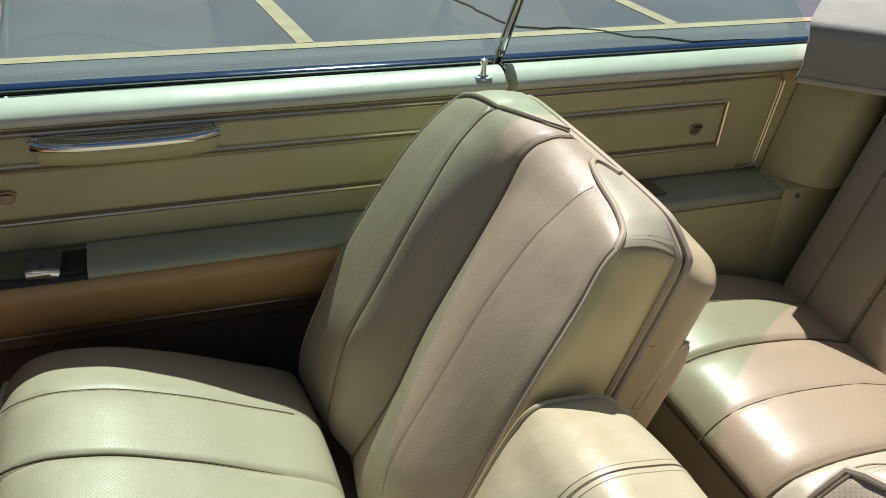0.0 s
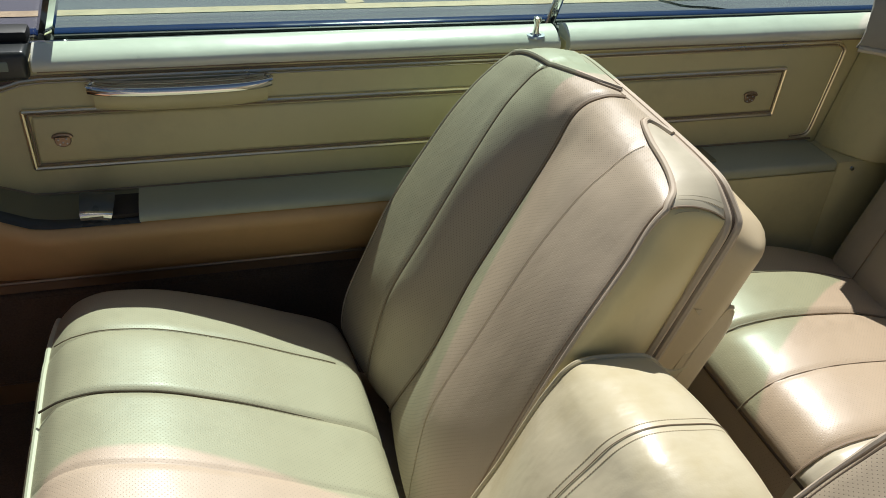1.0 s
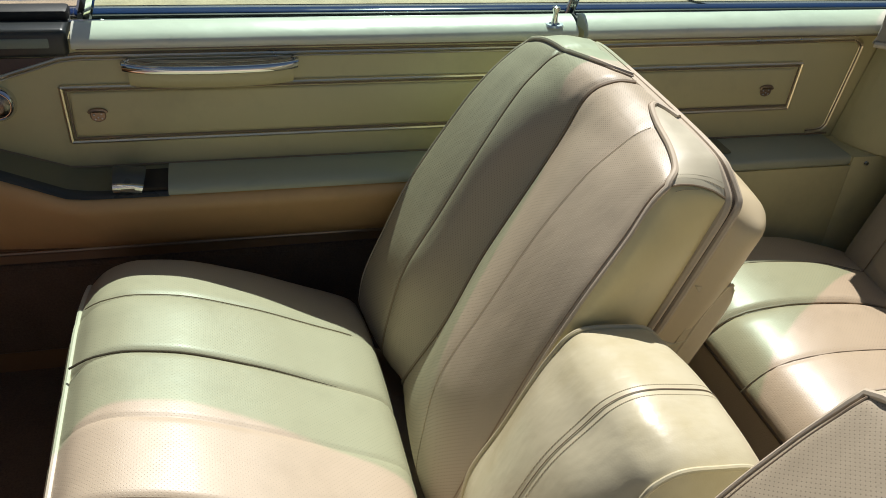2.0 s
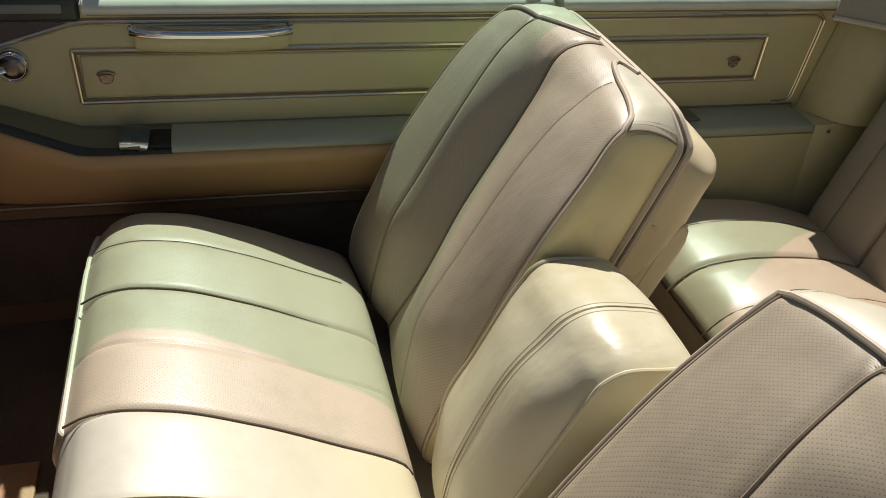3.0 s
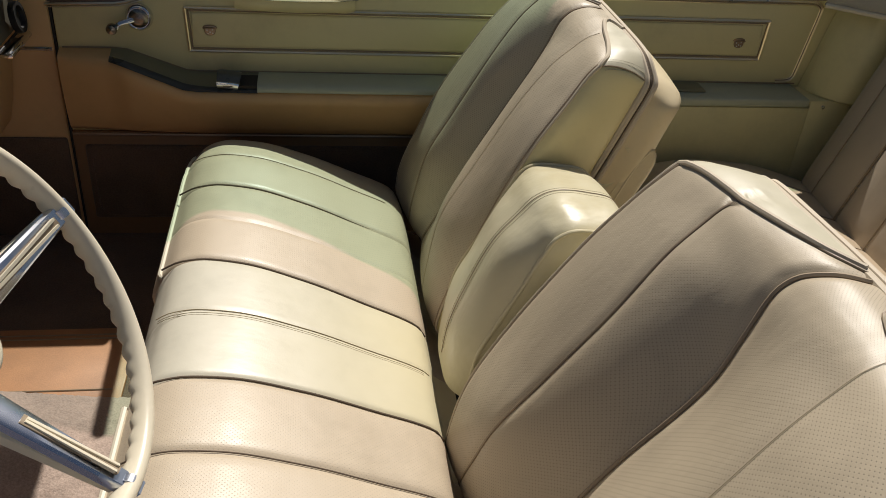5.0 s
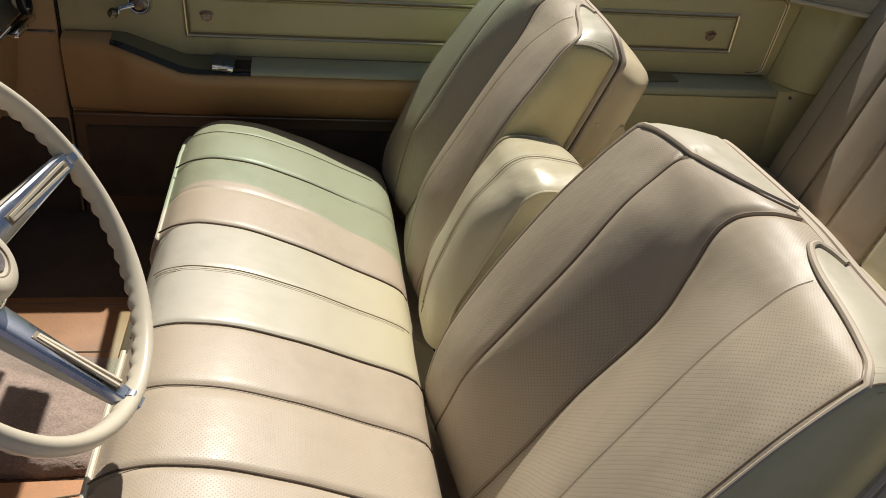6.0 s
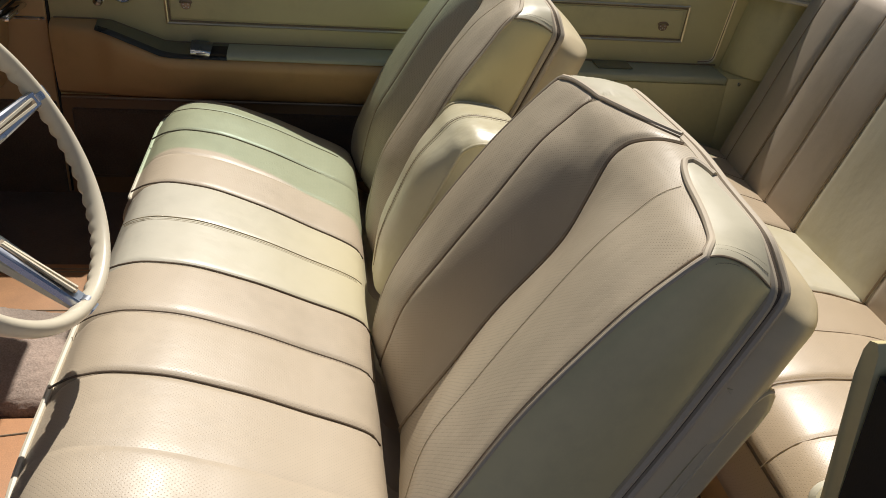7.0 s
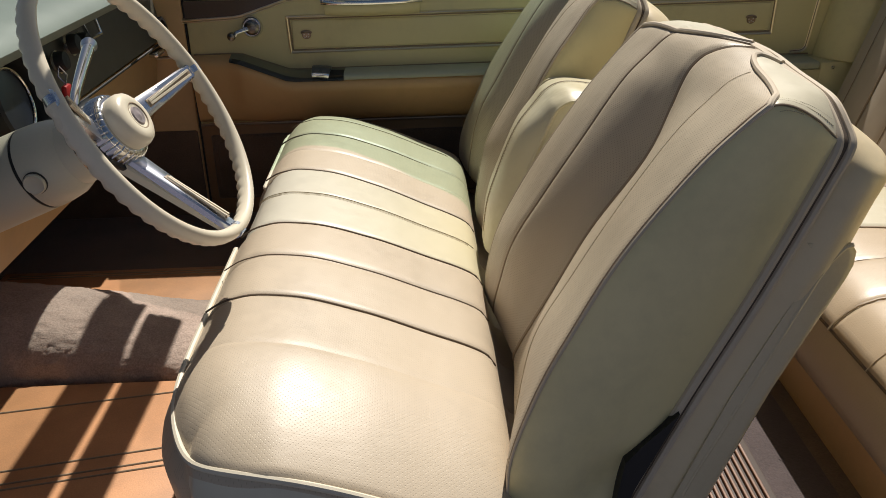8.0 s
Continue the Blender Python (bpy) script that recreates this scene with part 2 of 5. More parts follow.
def spline(points, per=8, closed=False):
    """Catmull-Rom through the points."""
    pts = [Vector(p) for p in points]
    out, n = [], len(pts)
    for i in range(n if closed else n - 1):
        p = [pts[(i + k) % n] if closed else pts[min(max(i + k, 0), n - 1)] for k in (-1, 0, 1, 2)]
        for j in range(per):
            t = j / per
            out.append(0.5 * (2 * p[1] + (p[2] - p[0]) * t + (2 * p[0] - 5 * p[1] + 4 * p[2] - p[3]) * t ** 2 + (3 * p[1] - p[0] - 3 * p[2] + p[3]) * t ** 3))
    if not closed:
        out.append(pts[-1])
    return out


def extrude(profile, x0, x1, steps=1, warp=None):
    """A closed profile of (y, z) drawn out along x; warp(x, y, z) may bend it."""
    bm = bmesh.new()
    rings = []
    for i in range(steps + 1):
        x = x0 + (x1 - x0) * i / steps
        rings.append([bm.verts.new(warp(x, y, z) if warp else (x, y, z)) for y, z in profile])
    k = len(profile)
    for a, c in zip(rings, rings[1:]):
        for j in range(k):
            bm.faces.new((a[j], a[(j + 1) % k], c[(j + 1) % k], c[j]))
    bm.faces.new(rings[0])
    bm.faces.new(rings[-1][::-1])
    return bm


def lathe(profile, sides=32, matrix=None, flute=0.0, count=0):
    """A profile of (radius, height) turned about z, then set by the matrix; flute: depth of ridges."""
    bm = bmesh.new()
    rings = []
    for r, h in profile:
        ring = []
        for j in range(sides):
            a = 2 * math.pi * j / sides
            rr = r * (1 + flute * min(1.0, abs(math.cos(count * a / 2)) * 3.0)) if flute else r
            ring.append(bm.verts.new((rr * math.cos(a), rr * math.sin(a), h)))
        rings.append(ring)
    for a, c in zip(rings, rings[1:]):
        for j in range(sides):
            bm.faces.new((a[j], a[(j + 1) % sides], c[(j + 1) % sides], c[j]))
    bm.faces.new(rings[0][::-1])
    bm.faces.new(rings[-1])
    if matrix is not None:
        bmesh.ops.transform(bm, matrix=matrix, verts=bm.verts)
    return bm


def line(pts, x):
    """Piecewise linear value at x from (x, value) pairs."""
    xs, ys = zip(*pts)
    return float(np.interp(x, xs, ys))


def gentle(pts, x):
    """As line(), but rounded through the points without overshoot."""
    xs, ys = [p[0] for p in pts], [p[1] for p in pts]
    if x <= xs[0] or x >= xs[-1]:
        return ys[0] if x <= xs[0] else ys[-1]
    i = max(k for k in range(len(xs) - 1) if xs[k] <= x)
    rise = [(b - a) / (d - c) for a, b, c, d in zip(ys, ys[1:], xs, xs[1:])]

    def tangent(k):
        if k == 0 or k == len(xs) - 1:
            return rise[0] if k == 0 else rise[-1]
        a, c = rise[k - 1], rise[k]
        return 0.0 if a * c <= 0 else 2 * a * c / (a + c)

    h = xs[i + 1] - xs[i]
    t = (x - xs[i]) / h
    return (2 * t ** 3 - 3 * t ** 2 + 1) * ys[i] + (t ** 3 - 2 * t ** 2 + t) * h * tangent(i) + (3 * t ** 2 - 2 * t ** 3) * ys[i + 1] + (t ** 3 - t ** 2) * h * tangent(i + 1)


def steps(lo, hi, r, inner, extra=()):
    """Grid positions from lo to hi: fine within r of the ends, even between, with the extra ones in."""
    out = [lo + r * k for k in (0, 0.2, 0.4, 0.6, 0.8)] + list(np.linspace(lo + r, hi - r, inner)) + [hi - r * k for k in (0.8, 0.6, 0.4, 0.2, 0)]
    for e in extra:
        out += [e - 0.012, e - 0.006, e - 0.003, e, e + 0.003, e + 0.006, e + 0.012]
    out = sorted(out)
    keep = [out[0]]
    fixed = {round(e, 5) for e in extra}
    for v in out[1:]:
        if v - keep[-1] > 0.0018:
            keep.append(v)
        elif round(v, 5) in fixed:
            keep[-1] = v
    return keep


def rounded(p, lo, hi, radii):
    """The point of a box's skin drawn in to its rounded edges."""
    inner = [min(max(c, a + r), b - r) for c, a, b, r in zip(p, lo, hi, radii)]
    d = [(c - q) / r for c, q, r in zip(p, inner, radii)]
    k = math.sqrt(sum(e * e for e in d)) or 1.0
    return [i + e / k * r for i, e, r in zip(inner, d, radii)]


def top_round(d, s, rd, rs):
    """Draws the square front top edge (d = 0, s = 1) of a backrest in to a wide quarter round."""
    if d >= rd or s <= 1 - rs:
        return d, s
    u, v = (rd - d) / rd, (s - 1 + rs) / rs
    k = max(u, v) / math.hypot(u, v)
    return rd - rd * u * k, 1 - rs + rs * v * k


def soft_box(axes, radii, shape, cells):
    """A rounded box on a grid of positions along three axes, bent by shape(p). cells(centre, face) names the piece to which a face
    belongs. Returns {name: bmesh} with a uv in metres from the second result of shape."""
    lo = [a[0] for a in axes]
    hi = [a[-1] for a in axes]
    where, verts, uvs, faces = {}, [], [], []

    def vert(p):
        key = tuple(round(c, 5) for c in p)
        if key not in where:
            pos, uv = shape(rounded(p, lo, hi, radii), p)
            where[key] = len(verts)
            verts.append(pos)
            uvs.append(uv)
        return where[key]

    for ax in range(3):
        u, w = [i for i in range(3) if i != ax]
        for end, val in ((0, lo[ax]), (1, hi[ax])):
            for i in range(len(axes[u]) - 1):
                for j in range(len(axes[w]) - 1):
                    quad, mid = [], [0, 0, 0]
                    for a, c in ((i, j), (i + 1, j), (i + 1, j + 1), (i, j + 1)):
                        p = [0, 0, 0]
                        p[ax], p[u], p[w] = val, axes[u][a], axes[w][c]
                        quad.append(vert(p))
                        mid = [m + q / 4 for m, q in zip(mid, p)]
                    if (end == 1) == (ax == 1):
                        quad.reverse()
                    name = cells(mid, (ax, end))
                    if name:
                        faces.append((name, quad))
    out = {}
    for name, quad in faces:
        if name not in out:
            out[name] = (bmesh.new(), {})
        bm, have = out[name]
        for q in quad:
            if q not in have:
                have[q] = bm.verts.new(verts[q])
        bm.faces.new([have[q] for q in quad])
    for bm, have in out.values():
        lay = bm.loops.layers.uv.new("UVMap")
        back = {v: q for q, v in have.items()}
        for f in bm.faces:
            for lp in f.loops:
                lp[lay].uv = uvs[back[lp.vert]]
    return {k: v[0] for k, v in out.items()}


def groove(y, seams):
    """Depth of the stitched valleys across y; seams: (place, depth, width)."""
    return sum(d * math.exp(-((y - s) / w) ** 2) for s, d, w in seams)

# ---- ground and parking lot ----
bm = bmesh.new()
bmesh.ops.create_grid(bm, x_segments=60, y_segments=60, size=400)
ground = tagged(finish(bm, "ground", ASPHALT), "grey sun-bleached asphalt of a parking lot", "asphalt", kind="structure")


def painted_line(a, c, width):
    a, c = Vector((*a, 0)), Vector((*c, 0))
    d = (c - a).normalized()
    s = Vector((-d.y, d.x, 0)) * width / 2
    bm = bmesh.new()
    n = 60
    rows = []
    for i in range(n + 1):
        p = a + (c - a) * i / n
        w = 1 + 0.08 * noise.noise(p * 5)
        rows.append([bm.verts.new(p + s * w + Vector((0, 0, 0.004))), bm.verts.new(p - s * w + Vector((0, 0, 0.004)))])
    for q, r in zip(rows, rows[1:]):
        bm.faces.new((q[0], q[1], r[1], r[0]))
    return tagged(finish(bm, "parking_line", LINEPAINT), "worn yellow painted parking line on the asphalt", "parking line", "parking lines", "structure")


painted_line((-9, 4.02), (12, 4.06), 0.085)
for x in (-1.69, 0.68, 3.02, 5.4):
    painted_line((x + 0.03, 4.09), (x - 0.42, 9.2), 0.10)
crack = spline([(1.2, 7.0, 0.002), (1.75, 5.2, 0.002), (1.9, 4.6, 0.002), (2.02, 4.17, 0.002), (2.35, 4.1, 0.002), (2.9, 3.75, 0.002), (3.4, 3.7, 0.002)], 10)
crack = [p + Vector((noise.noise(p * 6) * 0.05, noise.noise(p * 7 + Vector((3, 1, 0))) * 0.05, 0)) for p in crack]
tagged(finish(tube(crack, 0.012, 5, squash=0.3), "pavement_crack", TAR), "dark tarred crack wandering across the asphalt", "crack", kind="structure")

# ---- car shell: floor, outer body ----
floor = tagged(finish(block((-1.35, -0.75, 0.31), (1.15, 0.80, 0.37), 0.0), "floor", CARPETDARK), "dark brown worn carpet on the car's floor", "car floor", kind="structure")

tunnel = bmesh.new()
rows = []
for i in range(241):
    x = -1.34 + i * (1.34 + 0.10) / 240
    h = gentle([(-1.34, 0.17), (-1.0, 0.135), (-0.80, 0.10), (-0.65, 0.062), (-0.5, 0.035), (0.5, 0.03)], x)
    row = []
    for j in range(73):
        a = math.pi * j / 72
        p = Vector((x, 0.035 - 0.145 * math.cos(a), 0.368 + h * math.sin(a) ** 0.75))
        pile = 0.0025 * noise.noise(p * 30) + 0.0022 * noise.noise(p * 150) + 0.0022 * noise.noise(p * 300)
        row.append(tunnel.verts.new(p + Vector((0, -math.cos(a) * pile, math.sin(a) * pile))))
    rows.append(row)
for a, c in zip(rows, rows[1:]):
    for j in range(72):
        tunnel.faces.new((a[j], a[j + 1], c[j + 1], c[j]))
tunnel = tagged(finish(tunnel, "floor_tunnel", CARPET), "beige carpeted transmission tunnel over the floor", "tunnel", kind="structure")

wall = block((-1.40, -0.78, 0.25), (-1.34, 0.80, 0.95), 0.0)
tagged(finish(wall, "wall_front", CARPETDARK), "dark carpeted firewall closing the footwell", "firewall", kind="structure")
wall = block((1.16, -0.80, 0.25), (1.22, 0.80, 0.92), 0.0)
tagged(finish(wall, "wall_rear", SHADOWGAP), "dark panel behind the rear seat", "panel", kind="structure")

body = thing("car_body", "dark blue painted outer body of the open car", "car body", kind="structure")
part("door_skin", extrude([(0.852, 0.984), (0.862, 0.987), (0.882, 0.976), (0.902, 0.945), (0.912, 0.75), (0.905, 0.55), (0.87, 0.22), (0.85, 0.22), (0.852, 0.96)], -1.5, 1.9), BODYPAINT, body)
part("sill", block((-1.2, 0.80, 0.22), (1.1, 0.86, 0.36), 0.01), BODYPAINT, body)
part("belt_moulding", extrude([(0.850, 0.987), (0.852, 0.9940), (0.856, 0.9965), (0.870, 0.9965), (0.875, 0.992), (0.875, 0.981), (0.850, 0.979)], -0.78, 1.9), BODYPAINT, body, "glossy blue painted belt edge")
part("outer_weatherstrip", tube([(-0.78, 0.8515, 0.9880), (1.9, 0.8515, 0.9895)], 0.0045, 8), BLACK, body, "black rubber lip outside the window")
part("sill_near", block((-1.2, -0.86, 0.2), (1.1, -0.75, 0.33), 0.015), BODYPAINT, body)
part("rear_deck", extrude([(-0.86, 0.25), (-0.86, 0.95), (-0.8, 1.0), (0.8, 1.0), (0.84, 0.95), (0.84, 0.25)], 1.6, 1.9), BODYPAINT, body)
part("cowl", block((-1.6, -0.84, 0.86), (-1.12, 0.845, 0.99), 0.03, 3), BODYPAINT, body)

# ---- windshield frame ----
shield = thing("windshield_frame", "chrome windshield frame with green tinted glass", "windshield", (-0.8, 0, 1.0))
for side in (1, -1):
    part("pillar", tube([(-0.98, side * 0.80, 1.0), (-0.72, side * 0.765, 1.22), (-0.50, side * 0.71, 1.385)], 0.022, 10, squash=0.7), CHROME, shield)
part("header", extrude([(-0.72, 1.375), (-0.72, 1.405), (0.0, 1.425), (0.72, 1.405), (0.72, 1.375), (0.0, 1.395)], -0.545, -0.46), CHROME, shield)
for side in (1, -1):
    part("sun_visor", block((-0.447, side * 0.39 - 0.31, 1.378), (-0.372, side * 0.39 + (0.31 if side > 0 else 0.14), 1.392), 0.005), PAD, shield, "folded vinyl sun visor")
bm = bmesh.new()
rows = []
for i in range(13):
    y = -0.79 + 1.58 * i / 12
    bow = 0.10 * (1 - (y / 0.79) ** 2)
    rows.append([bm.verts.new((-1.0 - bow + (0.48 + bow * 0.8) * t, y * (1 - 0.11 * t), 1.0 + 0.39 * t)) for t in (k / 6 for k in range(7))])
for a, c in zip(rows, rows[1:]):
    for j in range(6):
        bm.faces.new((a[j], a[j + 1], c[j + 1], c[j]))
bmesh.ops.solidify(bm, geom=bm.faces[:], thickness=0.005)
part("glass", bm, SHIELDGLASS, shield, "faintly tinted curved windshield glass")

# ---- passenger door ----
door = thing("passenger_door", "closed car door with cream vinyl panel and chrome strips", "car door", (-0.2, 0.8, 0.35))
X0, X1 = -0.724, 0.366
part("inner_panel", block((X0, 0.768, 0.62), (X1, 0.84, 0.985), 0.006), PANEL, door, "olive cream vinyl door panel")


def belt_pad(x0, x1, parent):
    prof = [(0.762, 0.969), (0.755, 0.973), (0.752, 0.978), (0.752, 0.983), (0.756, 0.988), (0.764, 0.993), (0.775, 0.9975), (0.786, 1.0005), (0.796, 1.0015), (0.803, 1.0000), (0.806, 0.995), (0.806, 0.969)]
    b = extrude(prof, x0, x1, 24, lambda x, y, z: (x, y, z + 0.004 * (x + 0.3) * (z > 0.972) + 0.0012 * noise.noise(Vector((x * 9, y * 20, z * 20)))))
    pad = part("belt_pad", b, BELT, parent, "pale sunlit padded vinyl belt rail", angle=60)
    part("seam", tube([(x0 + 0.005, 0.7585, 0.971), (x1 - 0.005, 0.7585, 0.971)], 0.0014, 6), DARKPIPE, pad)
    return pad


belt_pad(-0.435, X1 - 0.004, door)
part("weatherstrip", block((-0.44, 0.8065, 0.955), (X1, 0.8495, 0.986), 0.003), BLACK, door, "black rubber window weatherstrip")
part("belt_bead", tube([(-0.44, 0.8095, 0.9965), (X1, 0.8095, 0.9985)], 0.0024, 8), CHROME, door)
corner = part("front_corner_pad", block((X0, 0.758, 0.958), (-0.440, 0.835, 1.001), 0.008, 3), CORNERTRIM, door, "dark corner trim below the vent window")
# pale block that imitates a glossy reflection on the trim
part("pale_reflection", block((X0 + 0.01, 0.7565, 0.9735), (-0.465, 0.762, 0.9885), 0.002), DASHPAD, corner, "pale strip let into the dark corner trim")
bm = bmesh.new()
outline = [(X0, 0.909), (-0.59, 0.915), (-0.52, 0.935), (-0.452, 0.956), (X0, 0.957)]
near, far = ([bm.verts.new((x, y, z)) for x, z in outline] for y in (0.7655, 0.772))
bm.faces.new(near)
bm.faces.new(far[::-1])
for i in range(5):
    bm.faces.new((near[i], far[i], far[(i + 1) % 5], near[(i + 1) % 5]))
part("upper_corner_panel", bm, GLOSSBROWN, door, "glossy dark brown corner above the slanted strip", smooth=False)


def strip(pts, parent, r=0.0042, material=TRIM, name="chrome_strip"):
    """A chrome bead with a thin second bead and a dark line below, drawn as its shade."""
    s = part(name, tube(pts, r * 0.8, 8), material, parent)
    part("lower_bead", tube([Vector(p) - Vector((0, 0, r * 1.35)) for p in pts], r * 0.34, 8), material, s)
    part("shadow_line", tube([Vector(p) + Vector((0, 0.0005, r * 1.15)) for p in pts], r * 0.34, 6), DARKPIPE, s)
    return s


yp = 0.7665
strip([(-0.735, yp, 0.908), (-0.60, yp, 0.9135), (-0.578, yp, 0.917), (-0.52, yp, 0.935), (-0.456, yp, 0.955), (-0.43, yp, 0.9575), (X1 - 0.006, yp, 0.9585)], door)


def frame_trim(x0, x1, z0, z1, parent, slope=0.0, open_end=None):
    """A rectangular chrome frame with mitred corners; open_end leaves out one upright."""
    rails = [[(x0, z1), (x1, z1 + slope)], [(x0 + 0.004, z0), (x1 - 0.004, z0 + slope)]]
    if open_end != "right":
        rails.append([(x1, z1 + slope), (x1 - 0.004, z0 + slope)])
    if open_end != "left":
        rails.append([(x0, z1), (x0 + 0.004, z0)])
    for r in rails:
        t = part("chrome_frame", tube([(x, yp - 0.001, z) for x, z in r], 0.0036, 8), TRIM, parent)
        part("inner_groove", tube([(x * 0.985 + 0.015 * (x0 + x1) / 2, yp, z + (0.0055 if z < (z0 + z1) / 2 else -0.0055)) for x, z in r], 0.0018, 6), DARKPIPE, t)


frame_trim(-0.462, X1 - 0.008, 0.818, 0.909, door, 0.002, "right")
part("raised_field", block((-0.452, 0.7645, 0.827), (X1 - 0.01, 0.775, 0.901), 0.006, 3), PANEL, door)


def medallion(x, z, parent):
    bm = bmesh.new()
    outline = [(-0.0115, 0.004), (0.0115, 0.004), (0.0115, -0.004), (0.009, -0.009), (0.004, -0.0115), (0.0, -0.0125), (-0.004, -0.0115), (-0.009, -0.009), (-0.0115, -0.004)]
    rings = [[bm.verts.new((x + u * k, y, z + w * k)) for u, w in outline] for y, k in ((0.7655, 1.0), (0.7630, 1.0), (0.7620, 0.88))]
    for a, c in zip(rings, rings[1:]):
        for i in range(9):
            bm.faces.new((a[i], a[(i + 1) % 9], c[(i + 1) % 9], c[i]))
    bm.faces.new(rings[-1])
    m = part("medallion", bm, EMBLEM, parent, "small antiqued metal crest under a crown", smooth=False)
    part("crown", tube(spline([(x - 0.0130, 0.7630, z + 0.0030), (x - 0.0095, 0.7626, z + 0.0068), (x, 0.7623, z + 0.0085), (x + 0.0095, 0.7626, z + 0.0068), (x + 0.0130, 0.7630, z + 0.0030)], 4), 0.0028, 6), EMBLEM, m)
    for u, w in ((-0.006, 0.0), (0.005, 0.001), (0.0, -0.0045), (-0.0045, -0.0075), (0.0055, -0.0065)):
        part("boss", lathe([(0.0, 0.0), (0.0017, 0.0), (0.0012, 0.0010), (0.0, 0.0013)], 8, pose(x + u, 0.7622, z + w, 90)), BRUSHED, m)


medallion(-0.414, 0.864, door)

# pull handle
def pull_bow(x, y, z):
    k = abs(x + 0.2375) / 0.13
    return x, y + 0.012 * k ** 6, z - 0.004 * math.cos(min(1.0, k) * 1.4)


pull = part("pull_handle", extrude([(0.768, 0.944), (0.744, 0.944), (0.737, 0.941), (0.735, 0.934), (0.739, 0.922), (0.746, 0.915), (0.768, 0.909)], -0.360, -0.114, 12, pull_bow), PANEL, door, "cream padded pull handle with chrome lip", angle=50)
part("chrome_lip", extrude([(0.766, 0.9445), (0.737, 0.9435), (0.7300, 0.9425), (0.7288, 0.9440), (0.7302, 0.9530), (0.7318, 0.9545), (0.7345, 0.9543), (0.7380, 0.9520), (0.7430, 0.9500), (0.7490, 0.9502), (0.7535, 0.9525), (0.7560, 0.9545), (0.7600, 0.9545), (0.766, 0.9530)], -0.368, -0.107, 24, pull_bow), CHROME, pull, "bright concave chrome lip", angle=60)
for x, d in ((-0.366, -1), (-0.109, 1)):
    part("end_cap", tube(spline([(x - d * 0.006, 0.742, 0.9510), (x, 0.743, 0.9515), (x + d * 0.001, 0.749, 0.9530), (x - d * 0.006, 0.757, 0.9540)], 4), 0.0032, 8), CHROME, pull)

# armrest
ARM = [(0.768, 0.7695), (0.74, 0.7675), (0.70, 0.7610), (0.688, 0.7565), (0.681, 0.750), (0.677, 0.741), (0.680, 0.730), (0.690, 0.70), (0.705, 0.67), (0.722, 0.648), (0.740, 0.640), (0.768, 0.640)]
LIFT = [(-0.735, 0.049), (-0.612, 0.049), (-0.585, 0.046), (-0.468, 0.003), (-0.44, 0.0), (1, 0.0)]


def arm_warp(x, y, z):
    lift = line(LIFT, x) * line([(0.64, 0), (0.70, 0.25), (0.756, 1), (0.77, 1)], z)
    back = line([(-0.735, 0.06), (-0.612, 0.036), (-0.585, 0.018), (-0.45, 0.0), (1, 0)], x)
    return x, y + back * line([(0.677, 1), (0.768, 0)], y), z + lift


arm = part("armrest", extrude(ARM, X0 + 0.004, X1 - 0.004, 60, arm_warp), LOWER, door, "tan vinyl armrest bulging from the door", angle=60)
part("top_pad", extrude([(0.765, 0.765), (0.765, 0.7735), (0.715, 0.7745), (0.697, 0.7735), (0.688, 0.7700), (0.6835, 0.7645), (0.6845, 0.7585), (0.70, 0.758)], -0.318, X1 - 0.006, 8), PAD, arm, "grey-green padded armrest top", angle=50)
part("pad_seam", tube([(X0 + 0.01, 0.7655, 0.8195), (-0.615, 0.7655, 0.8205), (-0.585, 0.7655, 0.8175), (-0.468, 0.7655, 0.7745), (-0.44, 0.7655, 0.7730), (X1 - 0.008, 0.7655, 0.7755)], 0.0020, 6), DARKPIPE, arm)


def tray_section(x, ring):
    z = 0.7720 + line(LIFT, x)
    y = line([(-0.616, 0.722), (-0.585, 0.703), (-0.47, 0.690), (-0.318, 0.687)], x)
    if ring == "floor":
        return [(0.767, z - 0.012), (0.767, z), (0.758, z - 0.0015), (y + 0.013, z - 0.0085), (y + 0.012, z - 0.012)]
    h = 0.0035 * line([(-0.616, 0.3), (-0.57, 1.0), (-0.47, 1.0), (-0.42, 0.1), (-0.3, 0.1)], x)
    return [(y + 0.0145, z - 0.010), (y + 0.0125, z - 0.0085 + h), (y + 0.010, z - 0.0078 + h), (y - 0.001, z - 0.0115), (y - 0.003, z - 0.0150), (y + 0.006, z - 0.018)]


for name, material, label in (("floor", TRAY, "dark olive tray at the front of the armrest"), ("rim", CORNERTRIM, "dark glossy rim of the tray")):
    bm = bmesh.new()
    rows = [[bm.verts.new((x, *p)) for p in tray_section(x, name)] for x in np.linspace(-0.616, -0.317, 44)]
    for a, c in zip(rows, rows[1:]):
        for i in range(len(a)):
            bm.faces.new((a[i], a[i - 1], c[i - 1], c[i]))
    bm.faces.new(rows[0])
    bm.faces.new(rows[-1][::-1])
    part("tray_" + name, bm, material, arm, label, angle=50)
# thin dark block in place of a recess, its shade in the colour
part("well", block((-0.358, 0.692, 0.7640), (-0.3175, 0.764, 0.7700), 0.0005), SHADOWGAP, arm)
